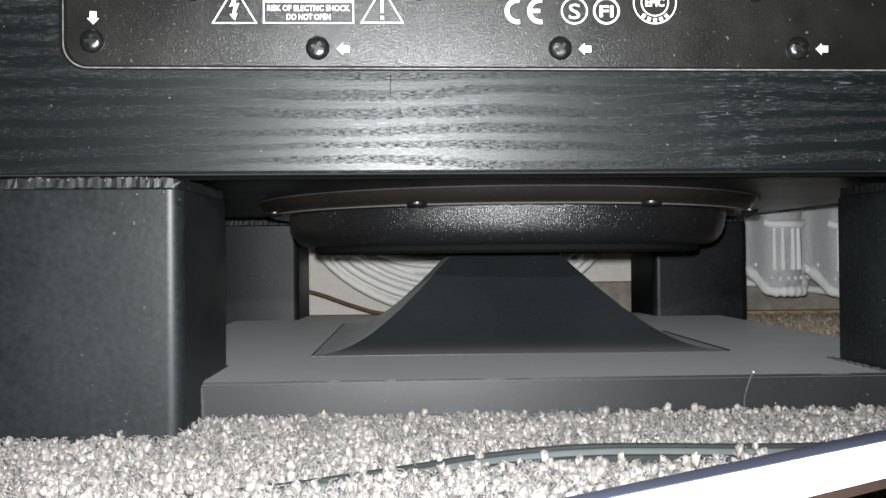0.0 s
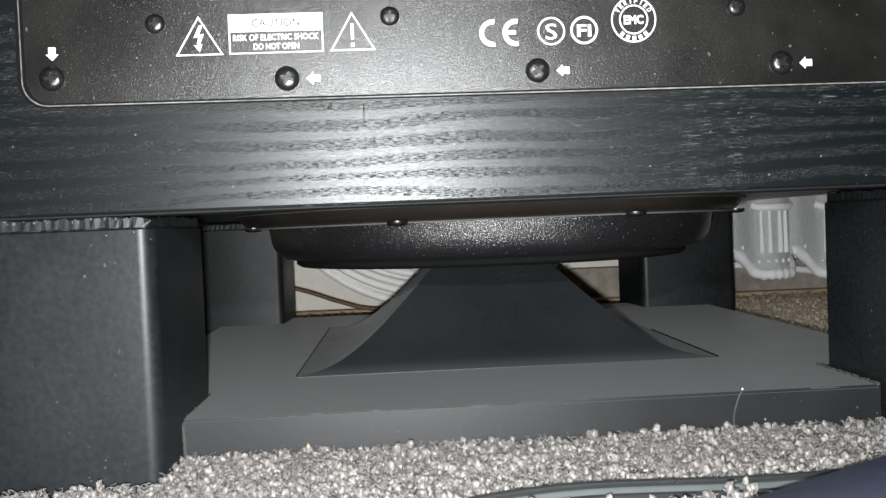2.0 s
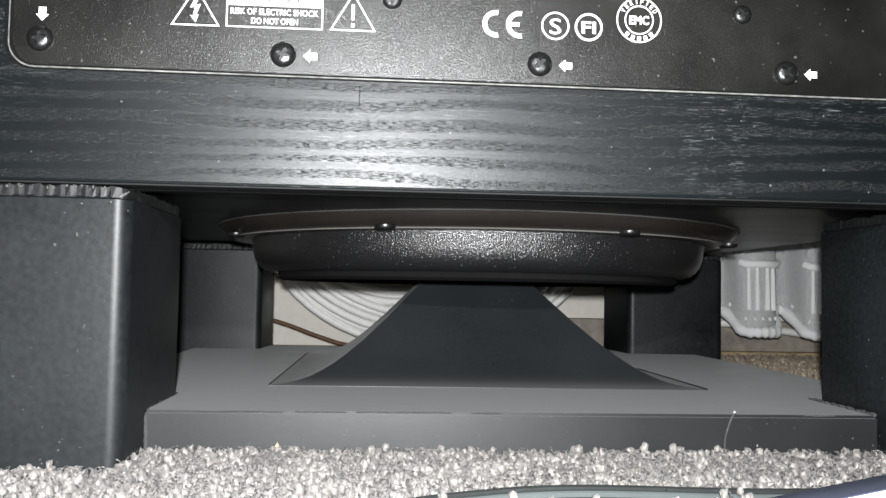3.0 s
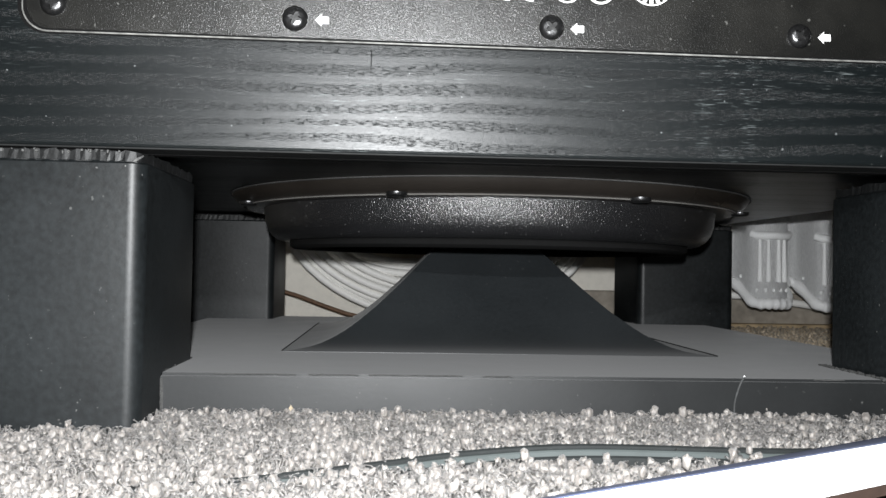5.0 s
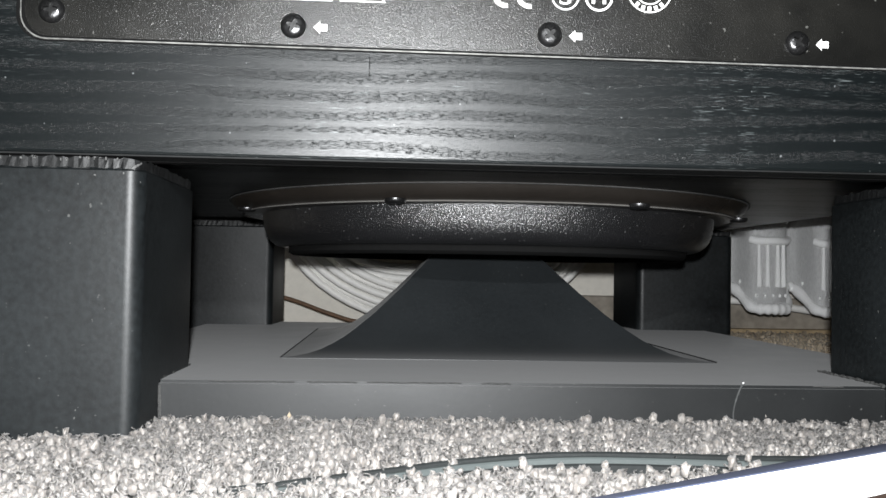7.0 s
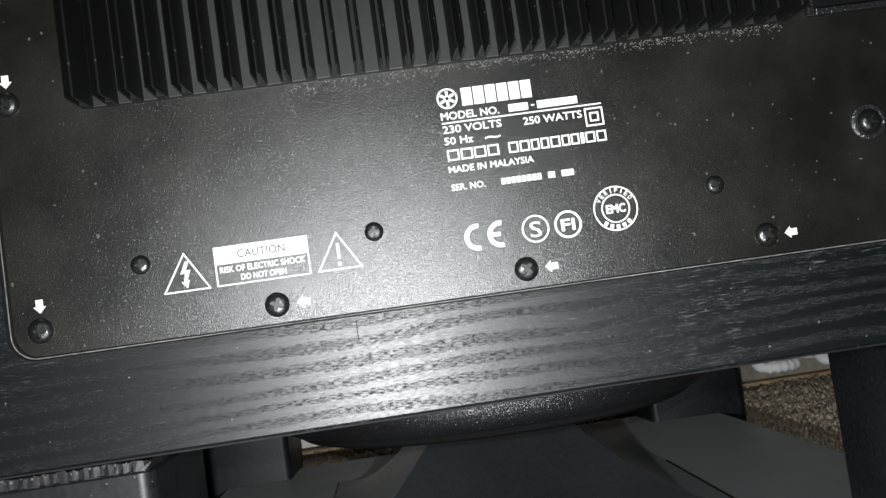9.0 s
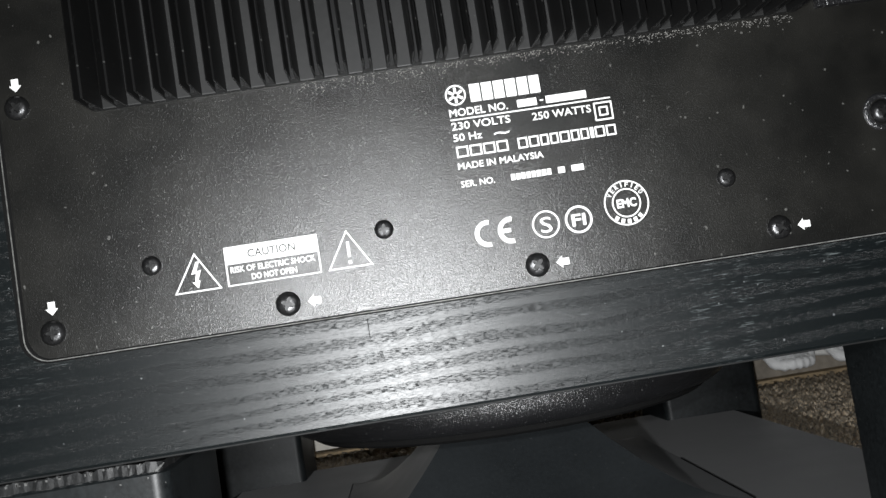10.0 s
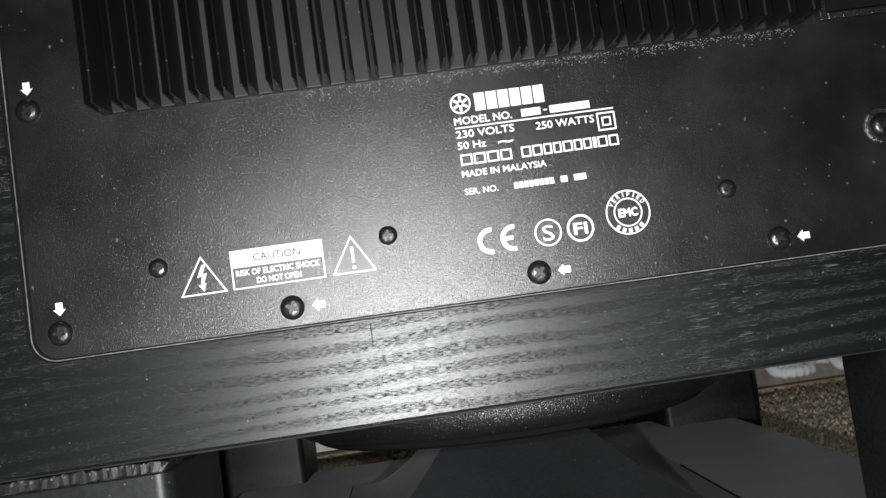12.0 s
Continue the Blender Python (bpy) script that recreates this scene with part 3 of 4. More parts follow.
# caution plate: white upper half, outlined lower half
bar(-0.1158, 0.1808, -0.0807, 0.1874, "caution_field")
bar(-0.1158, 0.1727, -0.1153, 0.1808, "caution_frame")
bar(-0.0812, 0.1727, -0.0807, 0.1808, "caution_frame")
bar(-0.1153, 0.1727, -0.0812, 0.1731, "caution_frame")
text("CAUTION", -0.1072, 0.1826, -0.0893, 0.0031, 0.016, BLACK_INK, 0.00016)
text("RISK OF ELECTRIC SHOCK", -0.1142, 0.1776, -0.0824, 0.0023, 0.012)
text("DO NOT OPEN", -0.1067, 0.1742, -0.0898, 0.0023, 0.012)

# certification marks
ring_shape(-0.0166, 0.1777, 0.0051, 0.0017, 26, 80, 280, "printed_mark", "white certification mark")
ring_shape(-0.0077, 0.1777, 0.0051, 0.0017, 26, 80, 280, "printed_mark", "white certification mark")
bar(-0.0115, 0.1770, -0.0078, 0.1785, "printed_mark")
ring_shape(0.0058, 0.1778, 0.0053, 0.0006)
ring_shape(0.0185, 0.1778, 0.0053, 0.0008)
text("S", 0.0036, 0.1747, 0.0080, 0.0062)
text("FI", 0.0158, 0.1755, 0.0212, 0.0046, 0.02)
ring_shape(0.0378, 0.1813, 0.0087, 0.0005, 56)
ring_shape(0.0378, 0.1813, 0.0056, 0.0005, 48)
text("EMC", 0.0340, 0.1797, 0.0416, 0.0033, 0.03)
for i, ch in enumerate("VERIFIED"):
    a = radians(150 - 120 * i / 7)
    ob = text(ch, -0.0006 if ch != "I" else -0.0002, -0.0009, 0.0006 if ch != "I" else 0.0002, 0.0019, 0.01)
    ob.matrix_basis = Matrix.Translation((0.0378 + 0.0071 * math.cos(a), 0, 0.1813 + 0.0071 * math.sin(a))) @ Matrix.Rotation(math.pi / 2 - a, 4, "Y")
for i in range(5):
    a = radians(-130 + 80 * i / 4)
    bm = slab(bmesh.new(), [(-0.0007, -0.0008), (0.0007, -0.0008), (0.0007, 0.0008), (-0.0007, 0.0008)], PY - 0.00012, PY + 0.0002)
    ob = ink(bm, "printed_bar")
    ob.matrix_basis = Matrix.Translation((0.0378 + 0.0071 * math.cos(a), 0, 0.1813 + 0.0071 * math.sin(a))) @ Matrix.Rotation(-math.pi / 2 - a, 4, "Y")

# maker's block: emblem and names as plain shapes, ratings as words
ring_shape(-0.0206, 0.2321, 0.0040, 0.0006)
for i in range(3):
    bm = slab(bmesh.new(), [(-0.0030, -0.0005), (0.0030, -0.0005), (0.0030, 0.0005), (-0.0030, 0.0005)], PY - 0.00012, PY + 0.0002)
    ob = ink(bm, "emblem_bar")
    ob.matrix_basis = Matrix.Translation((-0.0206, 0, 0.2321)) @ Matrix.Rotation(radians(30 + 60 * i), 4, "Y")
for i in range(6):
    x = -0.0150 + 0.0278 * i / 6
    bar(x, 0.2286, x + 0.0040, 0.2355, "name_bar")
text("MODEL NO.", -0.0240, 0.2239, -0.0014, 0.0030, 0.012)
for x0, x1 in ((0.0024, 0.0100), (0.0112, 0.0126), (0.0136, 0.0294)):
    bar(x0, 0.2239 if x1 - x0 > 0.003 else 0.2252, x1, 0.2268 if x1 - x0 > 0.003 else 0.2257, "name_bar")
bar(-0.0240, 0.2224, 0.0384, 0.2229, "printed_rule")
text("230 VOLTS", -0.0240, 0.2187, -0.0012, 0.0030, 0.01)
text("250 WATTS", 0.0073, 0.2181, 0.0303, 0.0030, 0.01)
text("50 Hz", -0.0240, 0.2143, -0.0129, 0.0029, 0.01)
text("~", -0.0082, 0.2136, -0.0023, 0.0042, 0.01)
for s, w in ((0.0036, 0.0006), (0.0018, 0.0006)):
    for x0, z0, x1, z1 in ((-s, s - w, s, s), (-s, -s, s, -s + w), (-s, -s + w, -s + w, s - w), (s - w, -s + w, s, s - w)):
        bar(0.0350 + x0, 0.2178 + z0, 0.0350 + x1, 0.2178 + z1, "double_square")
for i, (x0, x1) in enumerate(((-0.0236, -0.0190), (-0.0184, -0.0138), (-0.0132, -0.0086), (-0.0080, -0.0036), (0.0002, 0.0040), (0.0046, 0.0084), (0.0090, 0.0122),
                              (0.0128, 0.0160), (0.0166, 0.0204), (0.0210, 0.0242), (0.0247, 0.0279), (0.0285, 0.0299), (0.0304, 0.0342), (0.0348, 0.0386))):
    bar(x0, 0.2080, x1, 0.2086, "name_bar")
    bar(x0, 0.2116, x1, 0.2122, "name_bar")
    bar(x0, 0.2086, x0 + 0.0006, 0.2116, "name_bar")
    bar(x1 - 0.0006, 0.2086, x1, 0.2116, "name_bar")
text("MADE IN MALAYSIA", -0.0239, 0.2034, 0.0092, 0.0026, 0.01)
text("SER. NO.", -0.0238, 0.1965, -0.0108, 0.0025, 0.006)
for i in range(8):
    x = -0.0045 + 0.0020 * i
    bar(x, 0.1964, x + 0.0016, 0.1988, "number_bar")
bar(0.0138, 0.1964, 0.0164, 0.1988, "number_bar")
bar(0.0190, 0.1964, 0.0238, 0.1988, "number_bar")

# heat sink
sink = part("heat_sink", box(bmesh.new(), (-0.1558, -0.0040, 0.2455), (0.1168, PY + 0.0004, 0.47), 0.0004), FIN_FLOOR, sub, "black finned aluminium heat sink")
bm = bmesh.new()
slab_pts = [(-0.0020, -0.0040), (-0.0016, -0.0236), (-0.0010, -0.0242), (-0.0008, -0.0110), (0.0008, -0.0110), (0.0010, -0.0242), (0.0016, -0.0236), (0.0020, -0.0040)]
lo_v = [bm.verts.new((x, y, 0.2447 if y < -0.01 else 0.2453)) for x, y in slab_pts]
hi_v = [bm.verts.new((x, y, 0.47)) for x, y in slab_pts]
bm.faces.new(lo_v[::-1])
bm.faces.new(hi_v)
for i in range(8):
    bm.faces.new((lo_v[i], lo_v[(i + 1) % 8], hi_v[(i + 1) % 8], hi_v[i]))
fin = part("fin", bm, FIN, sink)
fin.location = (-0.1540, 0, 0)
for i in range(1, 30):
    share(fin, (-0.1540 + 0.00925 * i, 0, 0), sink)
# dust lying under the fins
rng = random.Random(11)
bm = bmesh.new()
for i in range(900):
    x = rng.uniform(-0.08, 0.115)
    z = 0.2450 - abs(rng.gauss(0, 0.0016)) - (0.003 * rng.random() if abs((x + 0.154) / 0.00925 % 1 - 0.5) > 0.35 and x < -0.02 else 0)
    r = rng.uniform(0.00008, 0.00028)
    a = rng.uniform(0, 3)
    pts = [(x + r * math.cos(a + k * 1.3), z + r * rng.uniform(0.5, 1) * math.sin(a + k * 1.3)) for k in range(5)]
    slab(bm, pts, PY - 0.00008, PY + 0.0001)
tagged(part("dust", bm, FLUFF, panel, "grey dust under the fins"), kind="stuff")

# mains socket and recessed screw beside the fins
bm = bmesh.new()
for lo, hi in (((0.1246, -0.0052, 0.2455), (0.1278, PY + 0.0002, 0.300)), ((0.1278, -0.0052, 0.2455), (0.168, PY + 0.0002, 0.2482)), ((0.168, -0.0052, 0.2455), (0.1712, PY + 0.0002, 0.300))):
    box(bm, lo, hi, 0.0005)
socket = part("socket_frame", bm, SKIRT, panel, "black raised frame of the mains socket")
part("socket_well", box(bmesh.new(), (0.1280, -0.0020, 0.2484), (0.1678, PY + 0.0002, 0.2998)), HOLE, panel)
bm = lathe(bmesh.new(), [(0.0050, PY + 0.0002), (0.0052, PY - 0.0006), (0.0066, PY - 0.0009), (0.0074, PY - 0.0004), (0.0076, PY + 0.0002)], 40, (0.1435, 0.2015), "Y", closed=True)
part("screw_collar", bm, SKIRT, panel, "dusty collar round a screw", smooth=True)
share(screw, (0.1435, PY, 0.2015), panel, 0.4)

# ---- behind the subwoofer ----
bm = box(bmesh.new(), (0.06, 0.618, FLOOR_Z), (1.88, 0.64, 0.052), 0.002)
tagged(part("baseboard", bm, SKIRTING), "dirty brown-grey skirting board at the wall, shadow put into its colour", "skirting", kind="structure")
bm = box(bmesh.new(), (-1.55, 0.600, FLOOR_Z), (1.85, 0.6175, 0.0190), 0.002)
tagged(part("trim", bm, RUSTY), "rusty brown gripper strip along the wall", "trim", kind="structure")

coil = thing("cable_coil", "coil of white cable leaning against the wall", "cable", (0, 0.56, 0))
rng = random.Random(21)
for i in range(10):
    a_x, a_z = 0.172 - 0.0066 * i + rng.uniform(-0.002, 0.002), 0.132 - 0.0061 * i + rng.uniform(-0.0016, 0.0016)
    dy = rng.uniform(-0.016, 0.014)
    pts = []
    for k in range(57):
        th = 2 * math.pi * k / 56
        pts.append((-0.008 + a_x * math.cos(th) + (0.004 * i if i > 6 else 0.0) * math.sin(th), dy + 0.006 * math.sin(2 * th + i), 0.155 + a_z * math.sin(th)))
    part("cable_loop", tube(bmesh.new(), pts, 0.0040, 10), CABLE, coil, smooth=True)

tw = tube(bmesh.new(), spline([(-0.34, 0.585, 0.075), (-0.24, 0.58, 0.062), (-0.165, 0.575, 0.046), (-0.12, 0.57, 0.031), (-0.085, 0.565, 0.0225), (-0.02, 0.56, 0.0215)]), 0.0022, 8)
tagged(part("brown_cable", tw, BROWN, smooth=True), "thin brown cable trailing down to the carpet", "cable")
tw = tube(bmesh.new(), spline([(0.20, 0.59, 0.0355), (0.30, 0.585, 0.050), (0.38, 0.58, 0.042), (0.46, 0.585, 0.030), (0.62, 0.59, 0.0225)]), 0.0040, 10)
tagged(part("loose_cable", tw, CABLE, smooth=True), "white cable sagging along the skirting", "cable")

# net curtain: deep round folds with a corded scalloped hem
curtain = thing("net_curtain", "white net curtain with a corded scalloped hem and embroidery", "curtain", (0.32, 0.52, 0.04))
CO = Vector((0.32, 0.52, 0.04))


def curtain_at(u, v):
    """u along the width from 0 to 1, v up from the hem from 0 to 1."""
    x = 0.215 + 0.36 * u
    ph = (x - 0.3150) / 0.066 * 2 * math.pi
    fold = math.tanh(3.2 * (math.cos(ph) + 0.55))
    y = 0.523 - 0.014 * fold * (1 - 0.25 * v) - 0.006 * math.cos(ph) + 0.002 * math.sin(40 * x + 3 * v)
    hem = 0.0395 + 0.024 * (1 - fold) / 2 + 0.003 * math.sin(25 * x)
    return Vector((x, y, hem + (0.56 - hem) * v)) - CO


bm = bmesh.new()
NU, NV = 200, 16
grid = [[bm.verts.new(curtain_at(i / NU, j / NV)) for i in range(NU + 1)] for j in range(NV + 1)]
for j in range(NV):
    for i in range(NU):
        bm.faces.new((grid[j][i], grid[j][i + 1], grid[j + 1][i + 1], grid[j + 1][i]))
bmesh.ops.solidify(bm, geom=bm.faces[:], thickness=0.0008)
part("net", bm, NET, curtain, "translucent-looking greyish white net", smooth=True)
hem_pts = [curtain_at(i / NU, 0) + Vector((0, -0.001, 0.002)) for i in range(NU + 1)]
part("hem", tube(bmesh.new(), hem_pts, [0.0054 + 0.0008 * math.sin(i * 1.7) for i in range(NU + 1)], 10), THREAD, curtain, "thick white corded hem", smooth=True)
for c in (0.2490, 0.3150, 0.3810, 0.4470):
    u0 = (c - 0.215) / 0.36
    pts = [curtain_at(u0 + 0.105 * (k / 10 - 0.5), 0.132) + Vector((0, -0.002, 0)) for k in range(11)]
    part("embroidered_bar", tube(bmesh.new(), pts, 0.0042, 8), THREAD, curtain, smooth=True)
    for du in (-0.026, -0.011, 0.010, 0.024):
        pts = [curtain_at(u0 + du * 1.4, 0.045 + 0.080 * k / 8) + Vector((0, -0.0012, 0)) for k in range(9)]
        part("embroidered_stripe", tube(bmesh.new(), pts, [0.0030 - 0.0012 * k / 8 for k in range(9)], 6), THREAD, curtain, smooth=True)
    for k in range(7):
        p = curtain_at(u0 + 0.13 * (k / 6 - 0.5), 0.029) + Vector((0, -0.001, 0))
        bm = bmesh.new()
        bmesh.ops.create_icosphere(bm, subdivisions=1, radius=0.0023, matrix=Matrix.Translation(p) @ Matrix.Diagonal((0.8, 0.6, 1.1, 1)))
        part("embroidered_dot", bm, THREAD, curtain, smooth=True)

# ---- on the carpet ----
path = spline([(-0.150, -0.082, 0.0085), (-0.107, -0.073, 0.0096), (-0.064, -0.060, 0.0118), (-0.030, -0.050, 0.0138), (0.005, -0.047, 0.0152), (0.060, -0.047, 0.0142),
               (0.100, -0.041, 0.0130), (0.135, -0.033, 0.0110)], 10)
sleeve = thing("flat_cable", "flat grey-green vinyl cable half sunk in carpet", "cable", (0, -0.05, 0.006))
SO = Vector((0, -0.05, 0.006))


def strip(bm, pts, y0, y1, z0, z1):
    rings = []
    for p in pts:
        rings.append([bm.verts.new(p + Vector((0, y, z)) - SO) for y, z in ((y0, z0), (y0, z1), ((y0 + y1) / 2, z1 + 0.0005), (y1, z1), (y1, z0))])
    for a, b in zip(rings, rings[1:]):
        for k in range(5):
            bm.faces.new((a[k], a[(k + 1) % 5], b[(k + 1) % 5], b[k]))
    bm.faces.new(rings[0])
    bm.faces.new(rings[-1][::-1])
    return bm


part("cable_body", strip(bmesh.new(), path, -0.0030, 0.0025, -0.0020, 0.0006), SLEEVE, sleeve, smooth=True)
part("dark_edge", strip(bmesh.new(), path, 0.0026, 0.0042, -0.0010, 0.0014), SLEEVE_EDGE, sleeve, "dark rolled edge")
part("pale_rib", strip(bmesh.new(), path, -0.0041, -0.0031, -0.0020, 0.0010), SLEEVE, sleeve)
part("dark_edge", strip(bmesh.new(), path, -0.0058, -0.0042, -0.0030, -0.0006), SLEEVE_EDGE, sleeve)

# booklet lying askew, its near edge lifted
FRONT = (Vector((-0.055, -0.1989, 0.0372)), Vector((0.135, -0.0933, 0.0380)))
BACK = (Vector((-0.055, -0.1310, 0.0172)), Vector((0.105, -0.0480, 0.0215)))
back_mid = BACK[0].lerp(BACK[1], 0.5)
u = (BACK[1] - BACK[0]).normalized()
n = Vector((-u.y, u.x, 0))
booklet = thing("booklet", "blue-covered booklet with white pages lying on carpet", "booklet", back_mid)


def sheet(bm, lo, hi):
    """A layer of the booklet between two thicknesses, gently arched."""
    m = 14
    rows = []
    for k in range(m + 1):
        f = k / m
        rise = Vector((0, 0, 0.0003 * math.sin(math.pi * f)))
        p, q = FRONT[0].lerp(BACK[0], f) - back_mid + rise, FRONT[1].lerp(BACK[1], f) - back_mid + rise
        up = Vector((0, 0, 1))
        rows.append([bm.verts.new(w) for w in (p + up * lo, q + up * lo, q + up * hi, p + up * hi)])
    for a, b in zip(rows, rows[1:]):
        for i in range(4):
            bm.faces.new((a[i], a[(i + 1) % 4], b[(i + 1) % 4], b[i]))
    bm.faces.new(rows[0])
    bm.faces.new(rows[-1][::-1])
    return bm


part("front_cover", sheet(bmesh.new(), -0.0002, 0.0), BLUE, booklet, "glossy blue cover")
part("page_block", sheet(bmesh.new(), -0.0088, -0.0003), PAPER, booklet, "white page block")
part("back_cover", sheet(bmesh.new(), -0.0112, -0.0089), BOARD, booklet, "dark brown back cover")

# lint hanging over the plinth edge
pts = spline([(0.0885, 0.0300, 0.0300), (0.0868, 0.0292, 0.0285), (0.0850, 0.0290, 0.0240), (0.0838, 0.0290, 0.0190), (0.0836, 0.0285, 0.0140)])
tagged(part("lint_thread", tube(bmesh.new(), pts, 0.00040, 6), HAIR, smooth=True), "pale lint thread hanging over the plinth edge", "lint")


bm = bmesh.new()
bmesh.ops.create_icosphere(bm, subdivisions=1, radius=0.0006, matrix=Matrix.Translation((0.0893, 0.0325, 0.0298)) @ Matrix.Diagonal((0.8, 0.8, 1.3, 1)))
tagged(part("lint_fleck", bm, THREAD), "tiny white lint fleck on the plinth", "lint")


# ---- carpet pile ----
def tufts(name, places, radius, height, label, seed, clumps=2, mat=PILE):
    """Crumpled yarn ends: small knobbly clumps stacked on each place, all in one mesh."""
    rng = np.random.RandomState(seed)
    bm = bmesh.new()
    bmesh.ops.create_icosphere(bm, subdivisions=2, radius=1.0)
    ball = np.array([v.co[:] for v in bm.verts])
    tri = np.array([[v.index for v in f.verts] for f in bm.faces])
    bm.free()
    nv = len(ball)
    m = len(places)
    tall = height * rng.uniform(0.80, 1.12, m)
    swell = np.array([noise.noise((x * 70, y * 70, seed * 3.7)) + 0.6 * noise.noise((x * 210, y * 210, seed)) for x, y in places])
    tall *= 1.0 + 0.30 * swell
    tall[rng.random_sample(m) > 0.97] *= 1.38
    lean = rng.normal(0, 0.20, (m, 2))
    shapes = []
    for k in range(24):
        # knobs: a few random lobes pushed out of the ball
        lobes = rng.normal(0, 1, (9, 3))
        lobes /= np.linalg.norm(lobes, axis=1)[:, None]
        out = 0.50 + 0.42 * np.clip((ball @ lobes.T - 0.62) / 0.38, 0, 1).max(1) + rng.uniform(-0.12, 0.55, nv)
        shapes.append(ball * out[:, None] * rng.uniform(0.75, 1.25, 3) * np.array((0.92, 0.92, 1.35)))
    shapes = np.array(shapes)
    blocks = []
    for k in range(clumps):
        f = (k + 1) / clumps
        c = np.empty((m, 3))
        c[:, :2] = places + lean * (tall * f)[:, None] + rng.normal(0, radius * 0.55, (m, 2))
        c[:, 2] = FLOOR_Z + tall * f - radius * 0.9
        r = radius * rng.uniform(0.75, 1.15, m) * (1.0 if k else 1.15)
        spin = rng.uniform(0, 6.3, m)
        sh = shapes[rng.randint(0, 24, m)] * r[:, None, None]
        co, si = np.cos(spin)[:, None], np.sin(spin)[:, None]
        blocks.append(c[:, None, :] + np.stack([sh[:, :, 0] * co - sh[:, :, 1] * si, sh[:, :, 0] * si + sh[:, :, 1] * co, sh[:, :, 2]], 2))
    verts = np.concatenate(blocks, 0).reshape(-1, 3)
    q = (tri[None] + (np.arange(len(verts) // nv) * nv)[:, None, None]).reshape(-1, 3)
    me = bpy.data.meshes.new(name)
    me.vertices.add(len(verts))
    me.vertices.foreach_set("co", verts.ravel())
    me.loops.add(q.size)
    me.loops.foreach_set("vertex_index", q.ravel().astype(np.int32))
    me.polygons.add(len(q))
    me.polygons.foreach_set("loop_start", np.arange(0, q.size, 3, dtype=np.int32))
    me.update(calc_edges=True)
    me.polygons.foreach_set("use_smooth", np.ones(len(q), dtype=bool))
    me.materials.append(mat)
    return tagged(new(name, me), label, "carpet", kind="stuff")


def fuzz(name, places, radius, height, label, seed, strands=2, segs=6):
    """Loose curled fibres standing out of the clumps, all in one mesh."""
    rng = np.random.RandomState(seed)
    base = np.repeat(places, strands, axis=0)
    n = len(base)
    base = base + rng.normal(0, 0.0010, (n, 2))
    h = height * rng.uniform(0.75, 1.25, n)
    lean = rng.normal(0, 0.22, (n, 2))
    phase = rng.uniform(0, 6.3, n)
    rows = []
    for k in range(segs):
        f = k / (segs - 1)
        c = np.empty((n, 3))
        c[:, :2] = base + lean * (h * f)[:, None] + 0.0007 * np.stack([np.cos(phase + 7 * f), np.sin(phase + 7 * f)], 1)
        c[:, 2] = FLOOR_Z + h * (0.4 + 0.6 * math.sin(f * 2.0) / math.sin(1.57))
        for s in range(3):
            a = 2 * math.pi * s / 3 + phase
            rows.append(c + radius * np.stack([np.cos(a), np.sin(a), 0.5 * np.sin(a + 1)], 1))
    verts = np.stack(rows, 1).reshape(-1, 3)
    faces = []
    for k in range(segs - 1):
        for s in range(3):
            a, b = k * 3 + s, k * 3 + (s + 1) % 3
            faces += [(a, b, b + 3), (a, b + 3, a + 3)]
    q = (np.array(faces)[None] + (np.arange(n) * segs * 3)[:, None, None]).reshape(-1, 3)
    me = bpy.data.meshes.new(name)
    me.from_pydata(verts.tolist(), [], q.tolist())
    me.polygons.foreach_set("use_smooth", np.ones(len(q), dtype=bool))
    me.materials.append(PILE)
    return tagged(new(name, me), label, "carpet", kind="stuff")


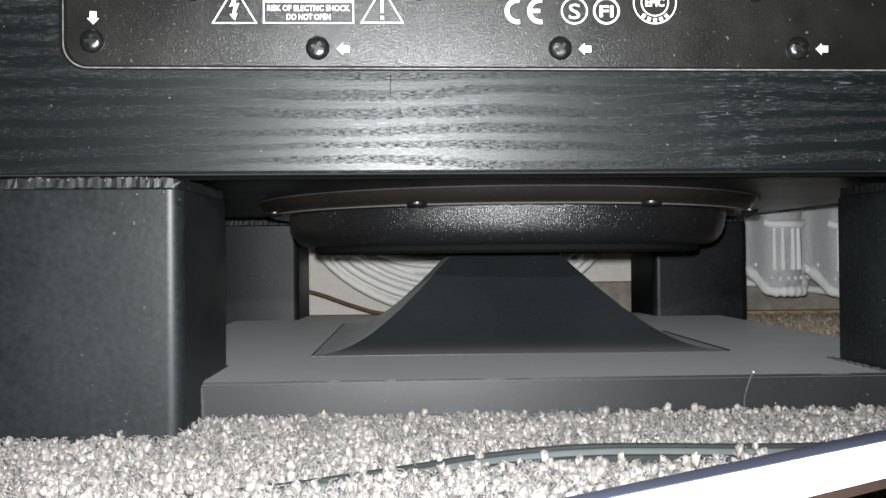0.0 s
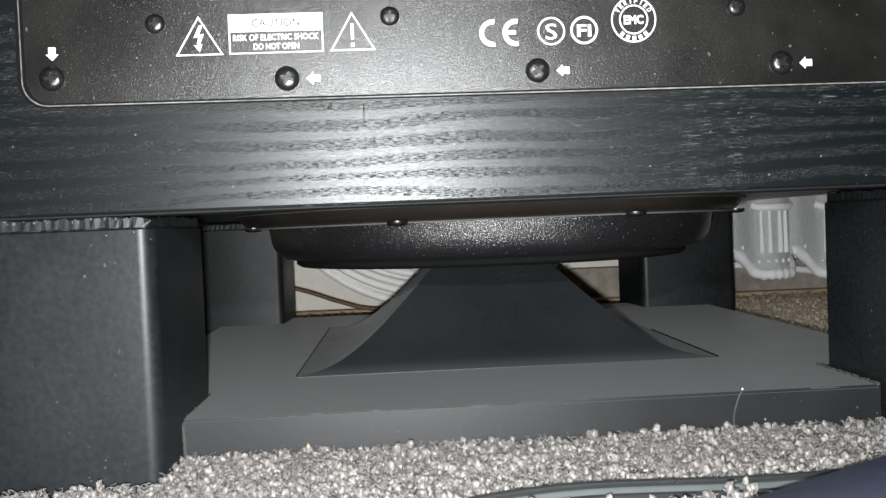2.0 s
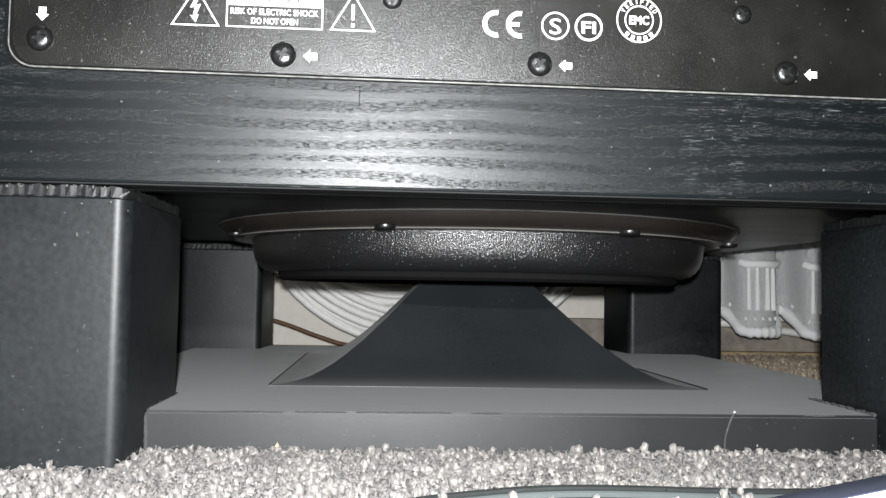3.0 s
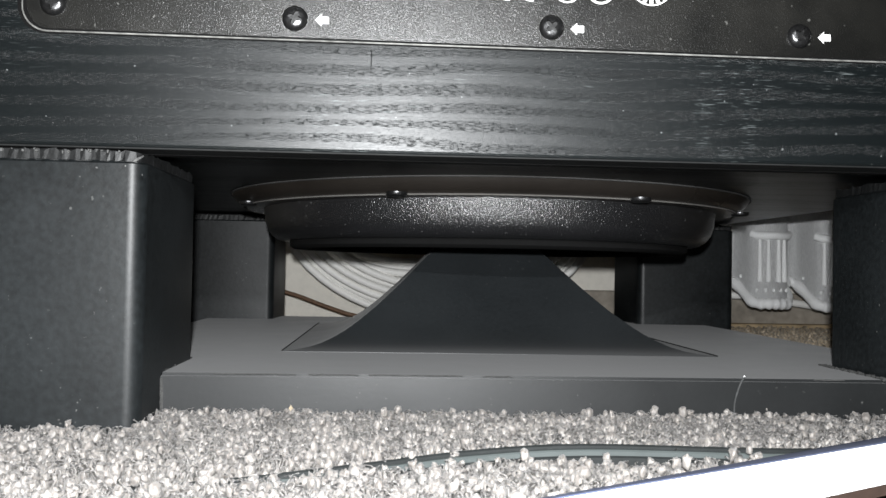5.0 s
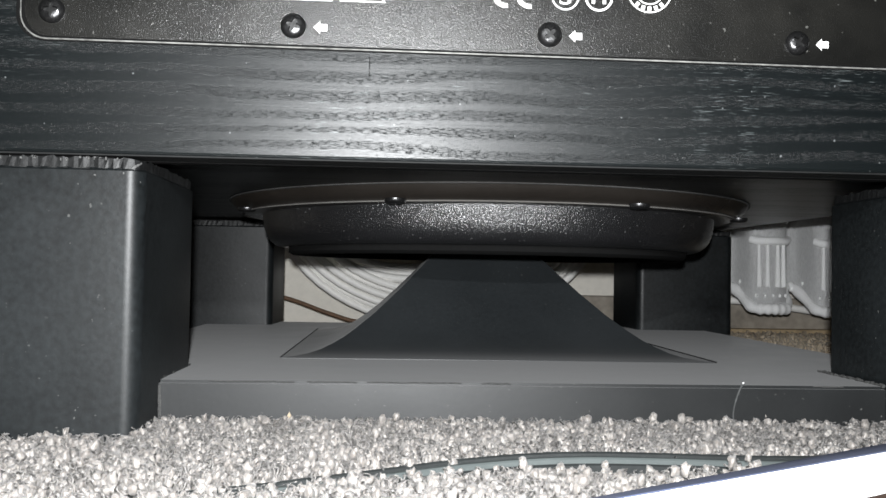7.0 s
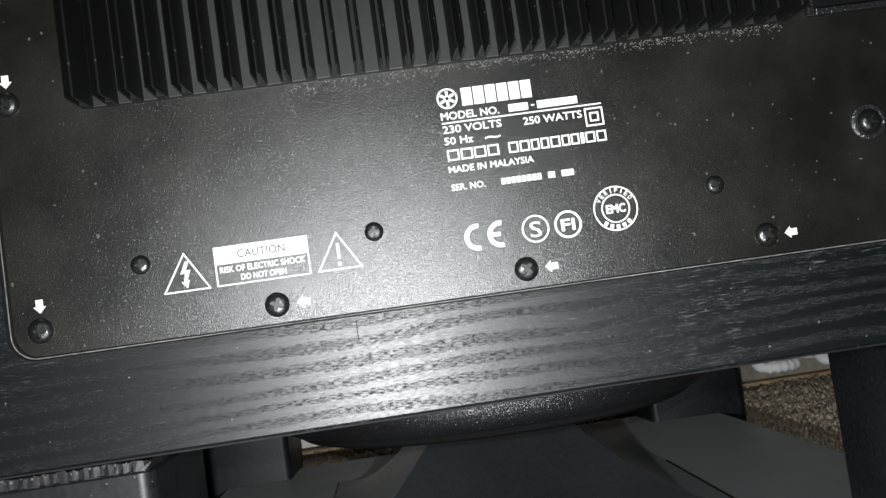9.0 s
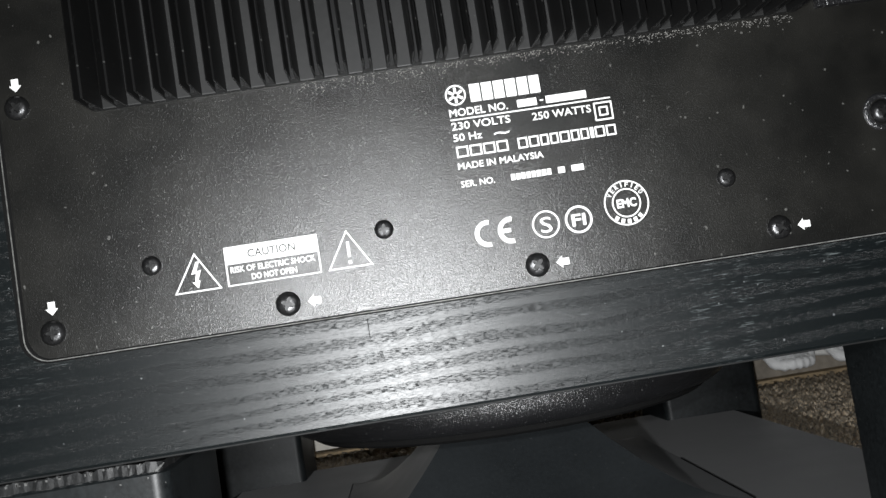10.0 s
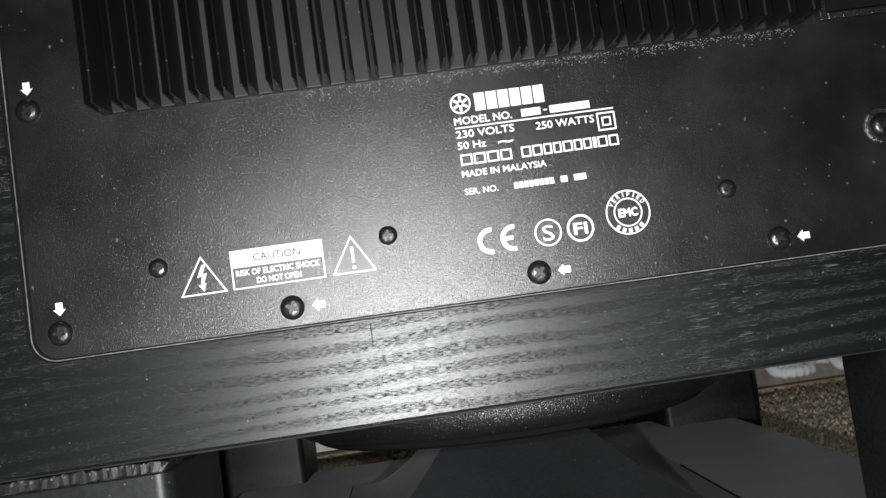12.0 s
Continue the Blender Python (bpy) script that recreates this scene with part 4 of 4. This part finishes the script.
def scatter(x0, x1, y0, y1, step, seed):
    rng = np.random.RandomState(seed)
    gx, gy = np.meshgrid(np.arange(x0, x1, step), np.arange(y0, y1, step))
    p = np.stack([gx.ravel(), gy.ravel()], 1) + rng.uniform(-0.5, 0.5, (gx.size, 2)) * step
    x, y = p[:, 0], p[:, 1]
    blocked = ((np.abs(x) > LEG_IN - 0.001) & (np.abs(x) < LEG_OUT + 0.001) & (y > -0.010) & (y < 0.09))
    blocked |= (np.abs(x) < 0.207) & (y > 0.0293) & (y < 0.441)
    blocked |= (np.abs(x) > 0.15) & (np.abs(x) < 0.233) & (y > 0.392) & (y < 0.488)
    # flattened under the flat cable and under the booklet
    ref = np.array([(q.x, q.y) for q in path])
    yc = np.interp(x, ref[:, 0], ref[:, 1])
    blocked |= (x > -0.15) & (x < 0.15) & (y > yc - 0.0100) & (y < yc + 0.0060) & (rng.random_sample(len(x)) > 0.06)
    d = p - np.array([back_mid.x, back_mid.y])
    blocked |= ((d @ np.array([n.x, n.y])) < 0.002) & ((d @ np.array([n.x, n.y])) > -0.045) & (np.abs(d @ np.array([u.x, u.y])) < 0.104)
    return p[~blocked]


near_pile = scatter(-0.25, 0.25, -0.13, 0.032, 0.0033, 1)
tufts("carpet_pile", near_pile, 0.00150, 0.0064, "pale grey-beige crinkled frieze carpet pile", 1, 3)
fuzz("carpet_fibre", near_pile, 0.00030, 0.0060, "fine pale fibres curling out of the carpet pile", 4, 3)
tufts("carpet_pile", scatter(-0.45, 0.75, -0.40, -0.13, 0.0080, 2), 0.0042, 0.0056, "pale grey-beige crinkled frieze carpet pile", 2, 1)
tufts("carpet_pile", scatter(-0.45, 0.14, 0.032, 0.600, 0.0060, 3), 0.0032, 0.0058, "dusty brown-beige carpet pile behind the subwoofer", 3, 1, DUSTY_PILE)
tufts("carpet_pile", scatter(0.14, 0.62, 0.030, 0.600, 0.0044, 5), 0.0023, 0.0056, "dusty brown-beige carpet pile behind the subwoofer", 5, 1, DUSTY_PILE)
